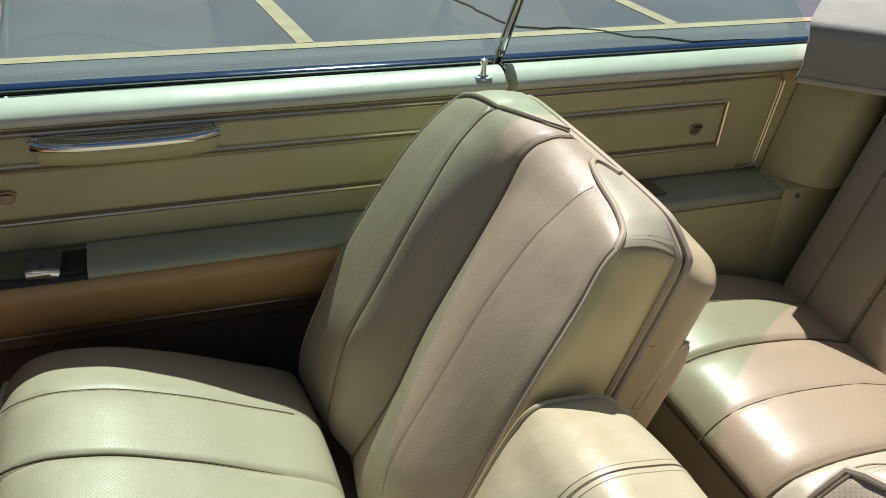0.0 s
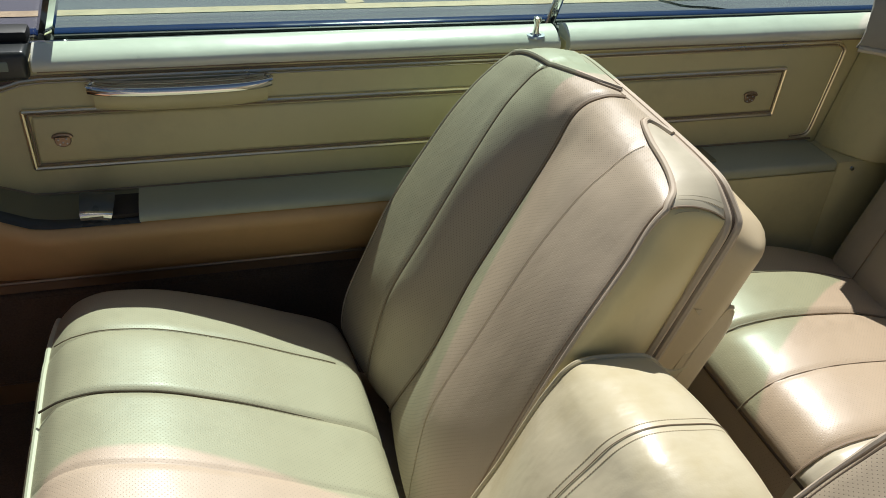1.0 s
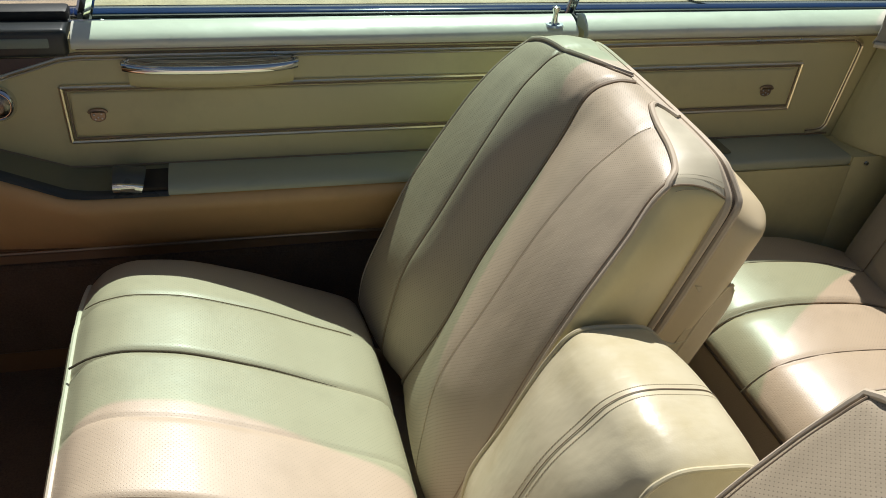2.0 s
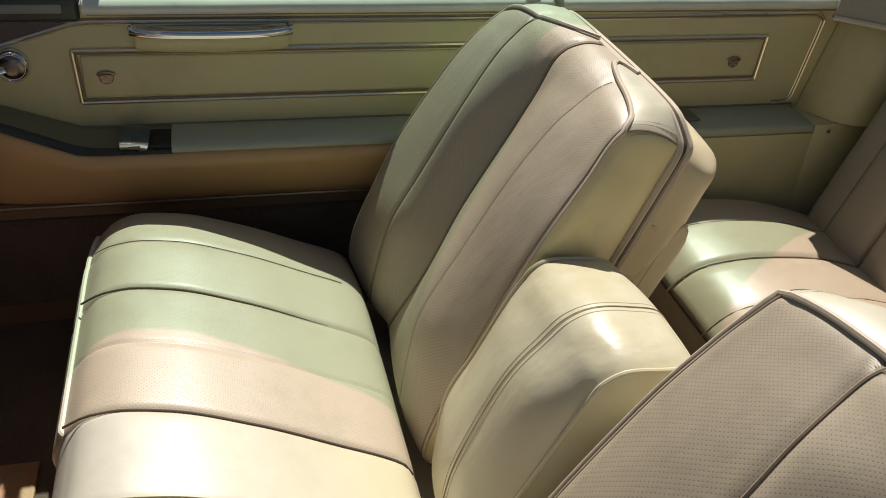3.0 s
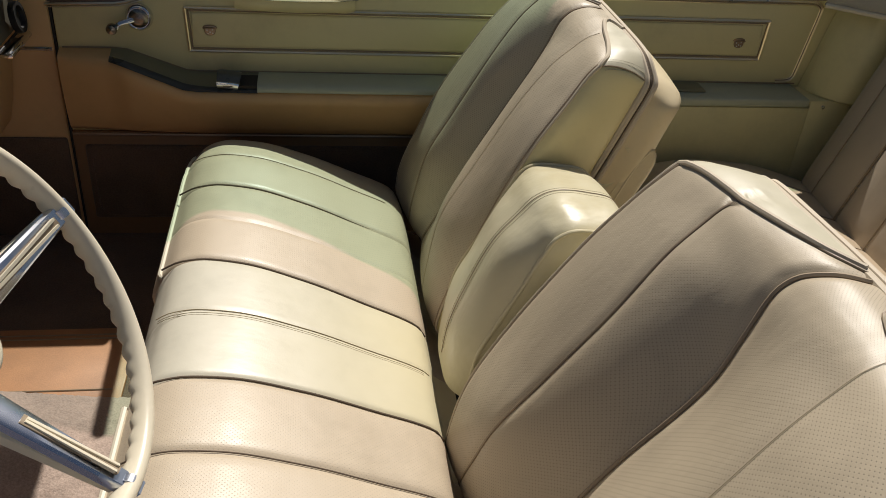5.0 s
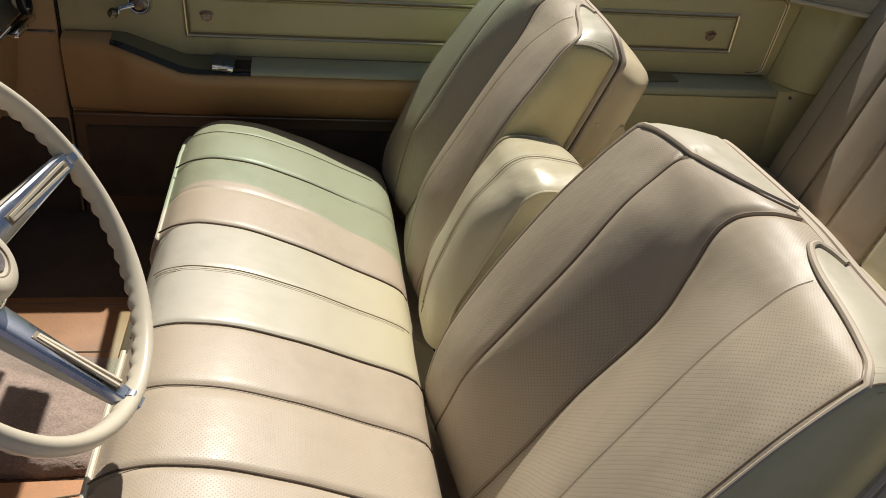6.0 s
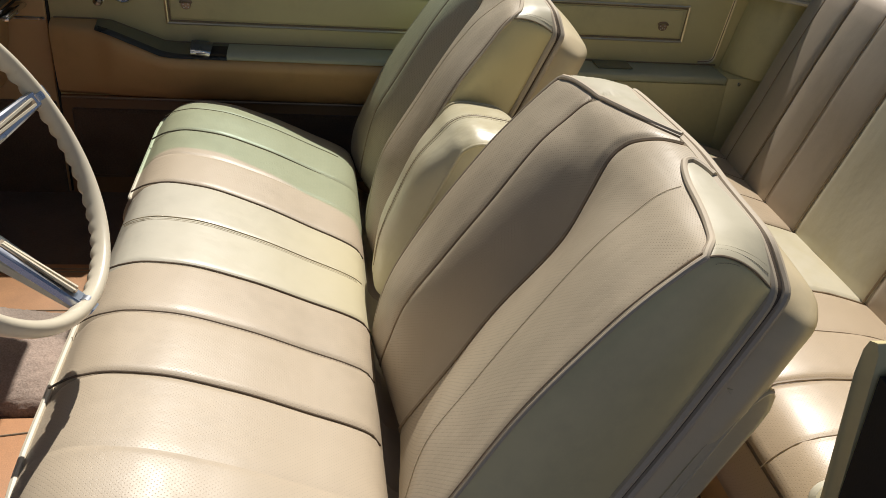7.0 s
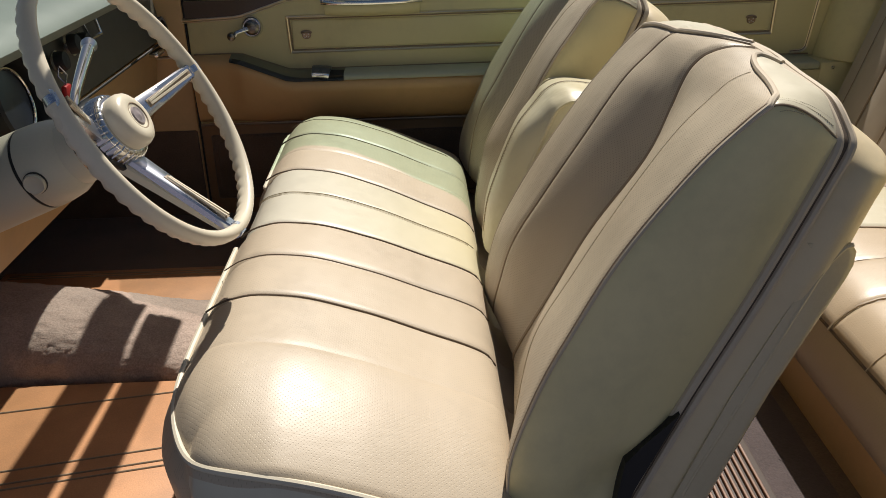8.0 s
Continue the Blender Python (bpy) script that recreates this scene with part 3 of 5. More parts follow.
cup = part("ashtray", extrude([(0.744, 0.764), (0.744, 0.781), (0.736, 0.7875), (0.722, 0.790), (0.708, 0.7885), (0.698, 0.783), (0.694, 0.775), (0.696, 0.764)], -0.400, -0.356, 6, lambda x, y, z: (x + (0.16 + 9 * (x + 0.378)) * (z - 0.775), y, z - 0.003 * (abs(x + 0.378) / 0.025) ** 4 - 0.10 * (x + 0.378))), ASHHOOD, door, "chrome fronted ashtray in the armrest", angle=50)
part("chrome_front", extrude([(0.6965, 0.7635), (0.6900, 0.7645), (0.6880, 0.771), (0.6905, 0.777), (0.6960, 0.778)], -0.4005, -0.3555, 6, lambda x, y, z: (x + (0.16 + 9 * (x + 0.378)) * (z - 0.775), y, z - 0.002 * (abs(x + 0.378) / 0.025) ** 4 - 0.10 * (x + 0.378))), CHROME, cup, "bright chrome lip")
part("label_bar", block((-0.388, 0.6872, 0.7690), (-0.368, 0.6879, 0.7712), 0.0), DARKPIPE, cup)
part("lower_bead", tube([(X0 + 0.01, 0.737, 0.6365), (X1 - 0.01, 0.737, 0.6365)], 0.004, 8), EMBLEM, door)
part("kick_board", block((X0, 0.762, 0.295), (X1, 0.82, 0.632), 0.006), KICK, door, "brown lower door panel in shade")
pocket = part("carpet_panel", block((-0.70, 0.754, 0.415), (X1 - 0.02, 0.768, 0.600), 0.012, 3), CARPETDARK, door, "brown carpeted lower panel")
part("edge_bead", tube([(0.3, 0.7545, 0.592), (-0.65, 0.7545, 0.592)] + [(-0.65 - 0.035 * math.sin(a), 0.7545, 0.557 + 0.035 * math.cos(a)) for a in (math.pi / 2 * k / 6 for k in range(1, 7))] + [(-0.685 + 0.035 * (1 - math.cos(a)), 0.7545, 0.458 - 0.035 * math.sin(a)) for a in (math.pi / 2 * k / 6 for k in range(7))] + [(0.3, 0.7545, 0.423)], 0.0018, 6), CARPETDARK, pocket)
part("door_gap", block((X0 - 0.006, 0.770, 0.31), (X0 - 0.001, 0.80, 1.0), 0.0), BLACK, door, "dark gap at the hinge side")

# window winder
crank = part("window_crank", lathe([(0.0, 0.0), (0.027, 0.0), (0.028, 0.006), (0.0265, 0.013), (0.0225, 0.017), (0.021, 0.0155), (0.0, 0.015)], 36, pose(-0.553, 0.768, 0.888, 90)), CHROME, door, "chrome window winder")
part("centre_disc", lathe([(0.0, 0.0), (0.0205, 0.0), (0.019, 0.0015), (0.010, 0.0032), (0.0, 0.0036)], 28, pose(-0.553, 0.7528, 0.888, 90)), DARKCHROME, crank)
part("lever", tube([(-0.564, 0.7515, 0.886), (-0.575, 0.7475, 0.883), (-0.588, 0.7440, 0.8795), (-0.595, 0.7430, 0.876), (-0.598, 0.7430, 0.869)], lambda t: 0.0072 - 0.0012 * math.sin(math.pi * t), 12, squash=0.55), CHROME, crank)
part("knob", lathe([(0.0, 0.0), (0.008, 0.001), (0.0110, 0.006), (0.0110, 0.014), (0.009, 0.018), (0.0, 0.020)], 24, pose(-0.605, 0.748, 0.8690, 90)), DARKCHROME, crank, "dark round knob")

# lock knob
lock = part("lock_knob", lathe([(0.0, 0.0), (0.011, 0.0), (0.012, 0.002), (0.006, 0.005), (0.0045, 0.012), (0.0045, 0.021), (0.007, 0.026), (0.0065, 0.031), (0.0, 0.033)], 20, pose(0.322, 0.768, 0.9950)), CHROME, door, "chrome lock knob on the belt rail")
part("grommet", lathe([(0.0, 0), (0.016, 0), (0.015, 0.0035), (0.0, 0.004)], 20, pose(0.322, 0.768, 0.9945)), BRUSHED, lock)

# windows
WTOP, WIN = 1.41, 0.755


def pane(x0, x1, x0t, x1t, parent, name="window_pane", glass=GLASS, label="green tinted side glass, fully raised"):
    bm = bmesh.new()
    q = [(x0, 0.842, 0.972), (x1, 0.842, 0.972), (x1t, WIN, WTOP), (x0t, WIN, WTOP)]
    lo = [bm.verts.new(p) for p in q]
    hi = [bm.verts.new((x, y + 0.005, z)) for x, y, z in q]
    bm.faces.new(lo)
    bm.faces.new(hi[::-1])
    for i in range(4):
        bm.faces.new((lo[i], hi[i], hi[(i + 1) % 4], lo[(i + 1) % 4]))
    return part(name, bm, glass, parent, label, smooth=False)


pane(-0.425, 0.372, -0.29, 0.449, door)
part("glass_edge_trim", tube([(0.372, 0.842, 0.99), (0.449, WIN, WTOP)], 0.007, 8, squash=0.6), CHROME, door)
vent = part("vent_window_post", tube([(-0.430, 0.838, 0.97), (-0.297, WIN, WTOP)], 0.012, 8), CHROME, door, "dark chrome vent window post")
part("vent_sill", block((-0.74, 0.80, 0.996), (-0.44, 0.84, 1.016), 0.006), BLACK, vent)
pane(-0.73, -0.44, -0.49, -0.31, door, "vent_pane", SHIELDGLASS, "clear vent window glass")

# ---- rear quarter trim, passenger side ----
quarter = thing("rear_quarter_panel", "cream vinyl rear quarter panel with chrome frame", "side panel", (0.66, 0.8, 0.35))
Q0, Q1 = 0.376, 0.955
part("inner_panel", block((Q0, 0.768, 0.62), (Q1 + 0.1, 0.84, 0.985), 0.006), PANEL, quarter)
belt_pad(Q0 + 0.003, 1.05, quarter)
part("weatherstrip", block((Q0, 0.8065, 0.955), (1.05, 0.8495, 0.988), 0.003), BLACK, quarter)
part("belt_bead", tube([(Q0, 0.8095, 0.9990), (1.05, 0.8095, 1.0010)], 0.0024, 8), CHROME, quarter)
frame_trim(Q0 + 0.03, 0.826, 0.826, 0.916, quarter, 0.001, "left")
part("raised_field", block((Q0 + 0.03, 0.7645, 0.834), (0.815, 0.775, 0.908), 0.006, 3), PANEL, quarter)
medallion(0.763, 0.866, quarter)
BEAD = spline([(Q0 + 0.01, yp, 0.9595), (0.60, yp, 0.9610), (0.90, yp, 0.9635), (0.928, yp, 0.9620), (0.943, yp, 0.9520), (0.945, yp, 0.938), (0.936, yp, 0.87), (0.926, yp, 0.800), (0.922, yp, 0.785), (0.910, yp, 0.7755), (0.88, yp, 0.7730)], 6)
bead = part("chrome_strip", tube(BEAD, 0.0030, 8), TRIM, quarter, "dulled bright bead turning down round the corner")


def inside(path, d):
    """The same line moved d towards the panel's middle."""
    out = []
    for i, p in enumerate(path):
        t = (path[min(i + 1, len(path) - 1)] - path[max(i - 1, 0)]).normalized()
        out.append(p + Vector((t.z, 0, -t.x)) * d)
    return out


part("lower_bead", tube(inside(BEAD, 0.0062), 0.0014, 6), TRIM, bead)
# the bead's shade, drawn as a dark tube
part("shadow_line", tube(inside(BEAD, 0.0042), 0.0014, 6), DARKPIPE, bead)
ledge = part("armrest", block((Q0, 0.668, 0.748), (0.924, 0.77, 0.768), 0.006, 3), PAD, quarter, "grey-green padded rear armrest ledge")
part("ashtray_lid", block((0.590, 0.702, 0.7685), (0.682, 0.760, 0.7735), 0.003), TRAY, ledge, "dark ashtray lid let into the ledge")
part("pad_seam", tube([(Q0, 0.7665, 0.7695), (0.93, 0.7665, 0.7695)], 0.002, 6), DARKPIPE, ledge)
part("lower_panel", block((Q0, 0.6685, 0.30), (0.9250, 0.76, 0.7475), 0.001), PANEL, quarter, "plain cream lower quarter panel")
part("rear_filler", block((0.9254, 0.6685, 0.30), (1.06, 0.76, 0.7655), 0.001), PANEL, quarter)
part("screw", lathe([(0.0, 0.0), (0.005, 0.0), (0.004, 0.002), (0.0, 0.0025)], 12, pose(0.957, 0.6665, 0.752, 90)), CHROME, quarter)
part("glass_trim", tube([(Q0 + 0.006, 0.842, 0.99), (0.459, WIN, WTOP)], 0.007, 8, squash=0.6), CHROME, quarter)
pane(0.382, 1.08, 0.464, 0.66, quarter)
post = part("well_side", extrude([(0.765, 0.762), (0.765, 0.975), (0.712, 0.975), (0.700, 0.970), (0.697, 0.90), (0.697, 0.772), (0.699, 0.768), (0.704, 0.7665), (0.712, 0.762)], 0.940, 1.25, 36, lambda x, y, z: (x + 0.22 * max(0.0, z - 0.764), y - (0.25 * (x - 0.94) + 0.034 * math.sin(math.pi * min(1.0, (x - 0.94) / 0.14)) - 0.03 * math.exp(-(x - 0.94) * 60)) if y < 0.76 else y, z)), PANEL, quarter, "angled cream panel beside the rear seat", angle=50)

boot = thing("folded_top_boot", "grey vinyl boot over the folded convertible top", "top boot", (1.2, 0.4, 0.95))
prof = [(0.70, 0.978), (0.693, 0.990), (0.689, 1.012), (0.691, 1.030), (0.690, 1.055), (0.696, 1.074), (0.708, 1.083), (0.77, 1.092), (0.83, 1.084), (0.855, 1.05), (0.86, 1.0), (0.85, 0.978)]
for side in (1, -1):
    part("side_wrap", extrude([(y * side, z) for y, z in prof], 0.904, 1.40, 14, lambda x, y, z: (x + max(0, abs(y) - 0.70) * max(0, 1.1 - (x - 0.904) * 4), y - side * (0.8 * min(0.3, x - 0.904) if abs(y) < 0.72 else 0.0), z + 0.004 * noise.noise(Vector((x * 12, y * 9, z * 9))))), BOOT, boot, angle=70)
    part("welt", tube([(0.906, side * 0.696, 0.978), (1.2, side * 0.462, 0.978), (1.35, side * 0.457, 0.978)], 0.006, 8), PALEPIPE, boot, "pale welt along the lower edge")
prof = [(-0.78, 0.95), (-0.78, 1.04), (-0.70, 1.07), (0.0, 1.085), (0.70, 1.07), (0.78, 1.04), (0.78, 0.95)]
part("cover", extrude(prof, 1.22, 1.62, 12, lambda x, y, z: (x, y, z + 0.006 * noise.noise(Vector((x * 12, y * 9, z * 4))))), BOOT, boot, angle=70)

# ---- front bench seat ----
bench = thing("front_bench_seat", "cream and beige vinyl front bench seat with split backrests", "bench seat", (-0.2, -0.04, 0.30))
Y0, Y1 = -0.785, 0.645
SEAMS = [(0.495, 0.003, 0.006), (0.372, 0.004, 0.005), (0.250, 0.002, 0.005), (0.128, 0.004, 0.005), (-0.012, 0.0016, 0.005),
         (-0.160, 0.004, 0.005), (-0.292, 0.004, 0.006), (-0.430, 0.004, 0.005), (-0.566, 0.0012, 0.006)]
TOPLINE = [(-0.475, 0.662), (-0.46, 0.674), (-0.44, 0.690), (-0.41, 0.706), (-0.37, 0.713), (-0.32, 0.709), (-0.22, 0.680), (-0.12, 0.638), (-0.050, 0.607), (-0.032, 0.594), (-0.018, 0.566), (-0.008, 0.50), (0.08, 0.46)]


def lean(x, y):
    """The passenger half's seams drift a little inwards as they run back."""
    return -0.11 * (x + 0.44) * line([(-0.16, 0.0), (0.12, 1.0), (0.4, 0.7), (0.63, 0.0)], y)


def bench_shape(q, p):
    x, y, z = q
    d, s = top_round(x + 0.471, 1 - (y - Y0), 0.17, 0.17)
    x, y = d - 0.471, 1 - s + Y0
    u, v = (0.17 - d) / 0.17, (s - 0.83) / 0.17
    fall = -0.024 * (u * u + v * v) ** 2 * 2 * u * v if u > 0 and v > 0 else 0.0
    k = (z - 0.36) / 0.33
    top = gentle(TOPLINE, x) - 0.69
    rim = min(y - Y0, Y1 - y, 0.19) / 0.19
    puff = 0.0
    if p[2] > 0.68:
        puff = 0.0022 * math.sin(math.pi * min(1, max(0, (x + 0.46) / 0.5))) ** 0.5
        edges = [Y1] + [s for s, d, w in SEAMS if d > 0.0035] + [Y0]
        for a, c in zip(edges, edges[1:]):
            if c <= y <= a:
                puff *= 0.4 + 0.9 * math.sin(math.pi * (a - y) / (a - c)) ** 0.7
    dip = groove(y, SEAMS) * (1 if p[2] > 0.68 or p[0] < -0.466 else 0) * line([(-0.47, 0.7), (-0.40, 1), (0.0, 1)], x)
    crown = -0.034 * (1 - rim) ** 2 - 0.010 * (1 - rim) + fall
    tuck = 0.045 * (1 - k) if p[0] < -0.44 else 0
    tuck += 0.008 * line([(-0.168, 0), (-0.152, 1), (0.118, 1), (0.132, 0)], y) * line([(-0.47, 1), (-0.40, 0)], x)
    if p[0] < -0.466 and p[2] < 0.68:
        x += dip
        dip = 0
    return Vector((x + tuck, y + lean(x, y), z + (top + crown) * max(0, k) - dip + puff)), (y, x - z * (p[0] < -0.466))


NAMES = [Y0] + sorted(s for s, d, w in SEAMS) + [Y1]


def bench_cells(c, face):
    if face[0] == 1:
        return "side%d" % face[1]
    if face == (0, 1) or face == (2, 0):
        return None
    for i, (a, d) in enumerate(zip(NAMES, NAMES[1:])):
        if a <= c[1] <= d:
            return "pleat%d" % i


axes = [steps(-0.471, 0.06, 0.06, 44), steps(Y0, Y1, 0.05, 84, [s for s, d, w in SEAMS]), steps(0.36, 0.69, 0.05, 12)]
BR = (0.09, 0.012, 0.045)
BLO, BHI = [a[0] for a in axes], [a[-1] for a in axes]
bits = soft_box(axes, BR, bench_shape, bench_cells)
cushion = part("seat_cushion", bits.pop("side0"), CREAM, bench, "plain cream cushion end bolster", angle=180, turn=False)
part("end_panel", bits.pop("side1"), CREAM, cushion, angle=180, turn=False)
for k, b in bits.items():
    mid = (NAMES[int(k[5:])] + NAMES[int(k[5:]) + 1]) / 2
    centre = -0.160 < mid < 0.128
    part("pleat", b, AGED if centre else INSERT, cushion, "yellowed plain vinyl centre pleat" if centre else "perforated beige vinyl pleat", angle=180, turn=False)


def on_bench(x, y, up=0.0):
    p = bench_shape((x, y, 0.69), (x, y, 0.69))[0]
    return p + Vector((0, 0, up + groove(y, SEAMS) * 0.75))


THIN = {-0.292: 0.0011}
for s, d, w in SEAMS:
    if d > 0.0035:
        part("welt", tube([on_bench(x, s, -0.0005) for x in (np.linspace(-0.444, -0.022, 38) if s != 0.372 else np.linspace(-0.444, -0.10, 32))], (lambda t, q=THIN.get(s, 0.0016), e=0.85 * (s == 0.372): q * (1 - e * t ** 5)), 8), SEAMSHADE, cushion)
part("stitched_seam", tube([on_bench(x, 0.495, -0.0006) for x in np.linspace(-0.435, -0.06, 34)], 0.0009, 6), DARKPIPE, cushion)
part("stitched_seam", tube([on_bench(x, -0.012, -0.0002) for x in np.linspace(-0.435, -0.03, 40)], 0.0008, 6), THREAD, cushion)
for s in (-0.020, -0.025):
    part("stitches", tube([on_bench(x, s, -0.0001) for x in np.linspace(-0.43, -0.04, 40)], 0.0005, 6), THREAD, cushion)


def bench_skin(p, out=(0, 0, 0)):
    return bench_shape(rounded(p, BLO, BHI, BR), p)[0] + Vector(out)


edge = [bench_skin((-0.471, y, 0.685), (-0.002, 0, 0)) for y in np.linspace(-0.168, Y0 + 0.008, 60)]
edge += [bench_skin((x, Y0 + 0.008, 0.685 + 0.005 * min(1, (x + 0.468) / 0.16)), (0, -0.001, 0.002)) for x in np.linspace(-0.468, 0.02, 60)]
for turn in range(6):
    edge = edge[:1] + [sum((edge[min(max(i + k, 0), len(edge) - 1)] for k in range(-4, 5)), Vector()) / 9 for i in range(1, len(edge) - 1)] + edge[-1:]
part("front_piping", tube(spline([p + Vector((-0.002, -0.002, 0)) for p in edge], 2), 0.0046, 8), PALEPIPE, cushion, "pale piping along the front edge")
edge = [bench_skin((-0.471, y, 0.683), (-0.001, 0, 0)) for y in np.linspace(Y1 - 0.01, 0.140, 30)] + [bench_skin((-0.471, 0.133, 0.684), (0.004, 0, 0))]
part("front_piping", tube(spline(edge, 2), 0.0044, 8), PALEPIPE, cushion, "pale piping along the front edge")
base = part("seat_base", block((-0.38, -0.66, 0.36), (0.10, 0.60, 0.40), 0.01), BLACK, bench, "dark seat frame")

# backrests
REAR = [(0.50, 0.088), (0.543, 0.106), (0.70, 0.175), (0.839, 0.241), (1.012, 0.315)]
SHELL = [(0.50, 0.190), (0.538, 0.207), (0.70, 0.275), (0.835, 0.341), (0.885, 0.362), (0.925, 0.380), (0.955, 0.390), (0.985, 0.375)]


def curve(tab, s):
    """Point (x, z) at the share s of the height of a side line."""
    z = tab[0][0] + (tab[-1][0] - tab[0][0]) * s
    return Vector((gentle(tab, z), z))


# side views (x, z) of the lines that run up a backrest's face and over its top, from the foot to the rear piping
KNOTS = (0.0, 0.11, 0.24, 0.38, 0.53, 0.66, 0.75, 0.80, 0.86, 0.93, 1.0)
OUTER = ((-0.036, 0.53), (-0.032, 0.62), (-0.005, 0.71), (0.040, 0.805), (0.098, 0.908), (0.160, 0.984), (0.207, 1.027), (0.232, 1.045), (0.258, 1.044), (0.290, 1.027), (0.320, 1.000))
INNER = ((-0.004, 0.53), (0.008, 0.60), (0.040, 0.695), (0.082, 0.797), (0.134, 0.905), (0.184, 0.971), (0.211, 1.004), (0.231, 1.022), (0.260, 1.023), (0.292, 1.013), (0.319, 0.996))
BOLSTER = ((-0.012, 0.53), (-0.004, 0.61), (0.018, 0.71), (0.066, 0.80), (0.131, 0.908), (0.184, 0.980), (0.222, 1.015), (0.240, 1.031), (0.258, 1.040), (0.283, 1.045), (0.312, 1.043))
DRIVERINNER = ((-0.024, 0.53), (-0.016, 0.61), (0.008, 0.695), (0.062, 0.797), (0.134, 0.905), (0.184, 0.971), (0.213, 1.006), (0.234, 1.026), (0.262, 1.030), (0.294, 1.018), (0.322, 0.995))
FAROUTER = ((-0.030, 0.53), (-0.022, 0.62), (0.013, 0.71), (0.058, 0.805), (0.126, 0.908), (0.176, 0.972), (0.206, 1.000), (0.229, 1.014), (0.257, 1.019), (0.290, 1.011), (0.320, 0.992))
LOWBOLSTER = ((-0.012, 0.53), (-0.004, 0.61), (0.018, 0.71), (0.066, 0.80), (0.131, 0.908), (0.184, 0.978), (0.222, 1.012), (0.239, 1.025), (0.256, 1.032), (0.281, 1.036), (0.311, 1.034))
LOWVALLEY = ((0.002, 0.53), (0.022, 0.60), (0.066, 0.70), (0.116, 0.80), (0.184, 0.905), (0.213, 0.970), (0.229, 1.007), (0.240, 1.023), (0.256, 1.035), (0.280, 1.041), (0.310, 1.036))
VALLEY = ((0.002, 0.53), (0.022, 0.60), (0.066, 0.70), (0.116, 0.80), (0.184, 0.905), (0.213, 0.970), (0.229, 1.008), (0.240, 1.025), (0.256, 1.040), (0.282, 1.050), (0.314, 1.048))


def backrest(name, rails, near_rise, far_rise, label, hinge=False):
    """One backrest. rails: from the driver's side across, each (side view, sideways place at the foot, low, middle, top, rear); the first and
    last are its edges, the middle one the sunken centre welt. near_rise, far_rise: how wide the plain corner gussets are along the top."""
    lines = []
    for side, ys in rails:
        lines.append([Vector((x, gentle(list(zip((0.0, 0.24, 0.53, 0.80, 1.0), ys)), k), z)) for (x, z), k in zip(side, KNOTS)])
    # one shoulder line beside each edge keeps the crest level until close to the corner
    def shoulder(edge, inner):
        out = []
        for k, a, b in zip(KNOTS, edge, inner):
            p = a.lerp(b, 0.36)
            lift = gentle([(0.0, 0.30), (0.66, 0.34), (0.80, 0.62), (0.9, 0.80), (1.0, 0.86)], k)
            out.append(Vector((a.x + (b.x - a.x) * (0.40 if k < 0.7 else lift), p.y, a.z + (b.z - a.z) * lift)))
        return out
    lines = [lines[0], shoulder(lines[0], lines[1])] + lines[1:-1] + [shoulder(lines[-1], lines[-2]), lines[-1]]
    stops = [0.0, 0.09, 0.25, 0.5, 0.75, 0.91, 1.0]

    def along(rail, v):
        """Catmull-Rom through the knots."""
        i = max(k for k in range(len(KNOTS) - 1) if KNOTS[k] <= v or k == 0)
        a, b = KNOTS[i], KNOTS[i + 1]
        t, h = (v - a) / (b - a), b - a
        def slope(k):
            lo, hi = max(k - 1, 0), min(k + 1, len(KNOTS) - 1)
            return (rail[hi] - rail[lo]) / (KNOTS[hi] - KNOTS[lo])
        return (2 * t ** 3 - 3 * t ** 2 + 1) * rail[i] + (t ** 3 - 2 * t ** 2 + t) * h * slope(i) + (3 * t ** 2 - 2 * t ** 3) * rail[i + 1] + (t ** 3 - t ** 2) * h * slope(i + 1)

    cache = {}

    def skin(u, v):
        """A point of the upholstery before seams: u across, v from the foot over the top to the rear piping."""
        if v not in cache:
            cache[v] = [along(r, v) for r in lines]
        pts = cache[v]
        return Vector([gentle(list(zip(stops, [p[k] for p in pts])), u) for k in range(3)])

    def normal_at(u, v):
        e = 0.01
        a = skin(min(1, u + e), v) - skin(max(0, u - e), v)
        b = skin(u, min(1, v + e)) - skin(u, max(0, v - e))
        return a.cross(b).normalized() * -1

    SEAM = ((0.25, 0.0009, 0.010), (0.5, 0.0055, 0.018), (0.75, 0.0032, 0.012))

    def pressed(u, v, out=0.0):
        """With the stitched valleys, the fullness between them and faint creases."""
        p = skin(u, v)
        n = normal_at(u, v)
        fade = line([(0.0, 0.3), (0.15, 1), (0.9, 1), (1.0, 0.5)], v)
        dip = sum(d * math.exp(-((u - s) / w) ** 2) for s, d, w in SEAM) * fade
        full = 0.0035 * math.sin(math.pi * u * 4) ** 2 * line([(0, 0.4), (0.2, 1), (0.75, 1), (0.95, 0.2)], v)
        soft = 0.0022 * noise.noise(Vector((u * 5, v * 6, rails[0][1][0] * 7))) * line([(0, 1), (0.7, 1), (0.85, 0.3)], v)
        rim = min(u, 1 - u)
        curl = -0.005 * max(0.0, 1 - rim / 0.03) ** 2
        low = Vector((0.030 * max(0.0, 1 - v / 0.05) ** 2, 0, 0))
        return p + n * (full + soft - dip + curl + out) + low

    TIP = ((0.80, 0.0), (0.83, 0.03), (0.86, 0.085), (0.885, 0.155), (0.905, 0.23), (0.925, 0.295), (0.945, 0.335), (0.965, 0.345), (0.985, 0.32), (1.0, 0.27))

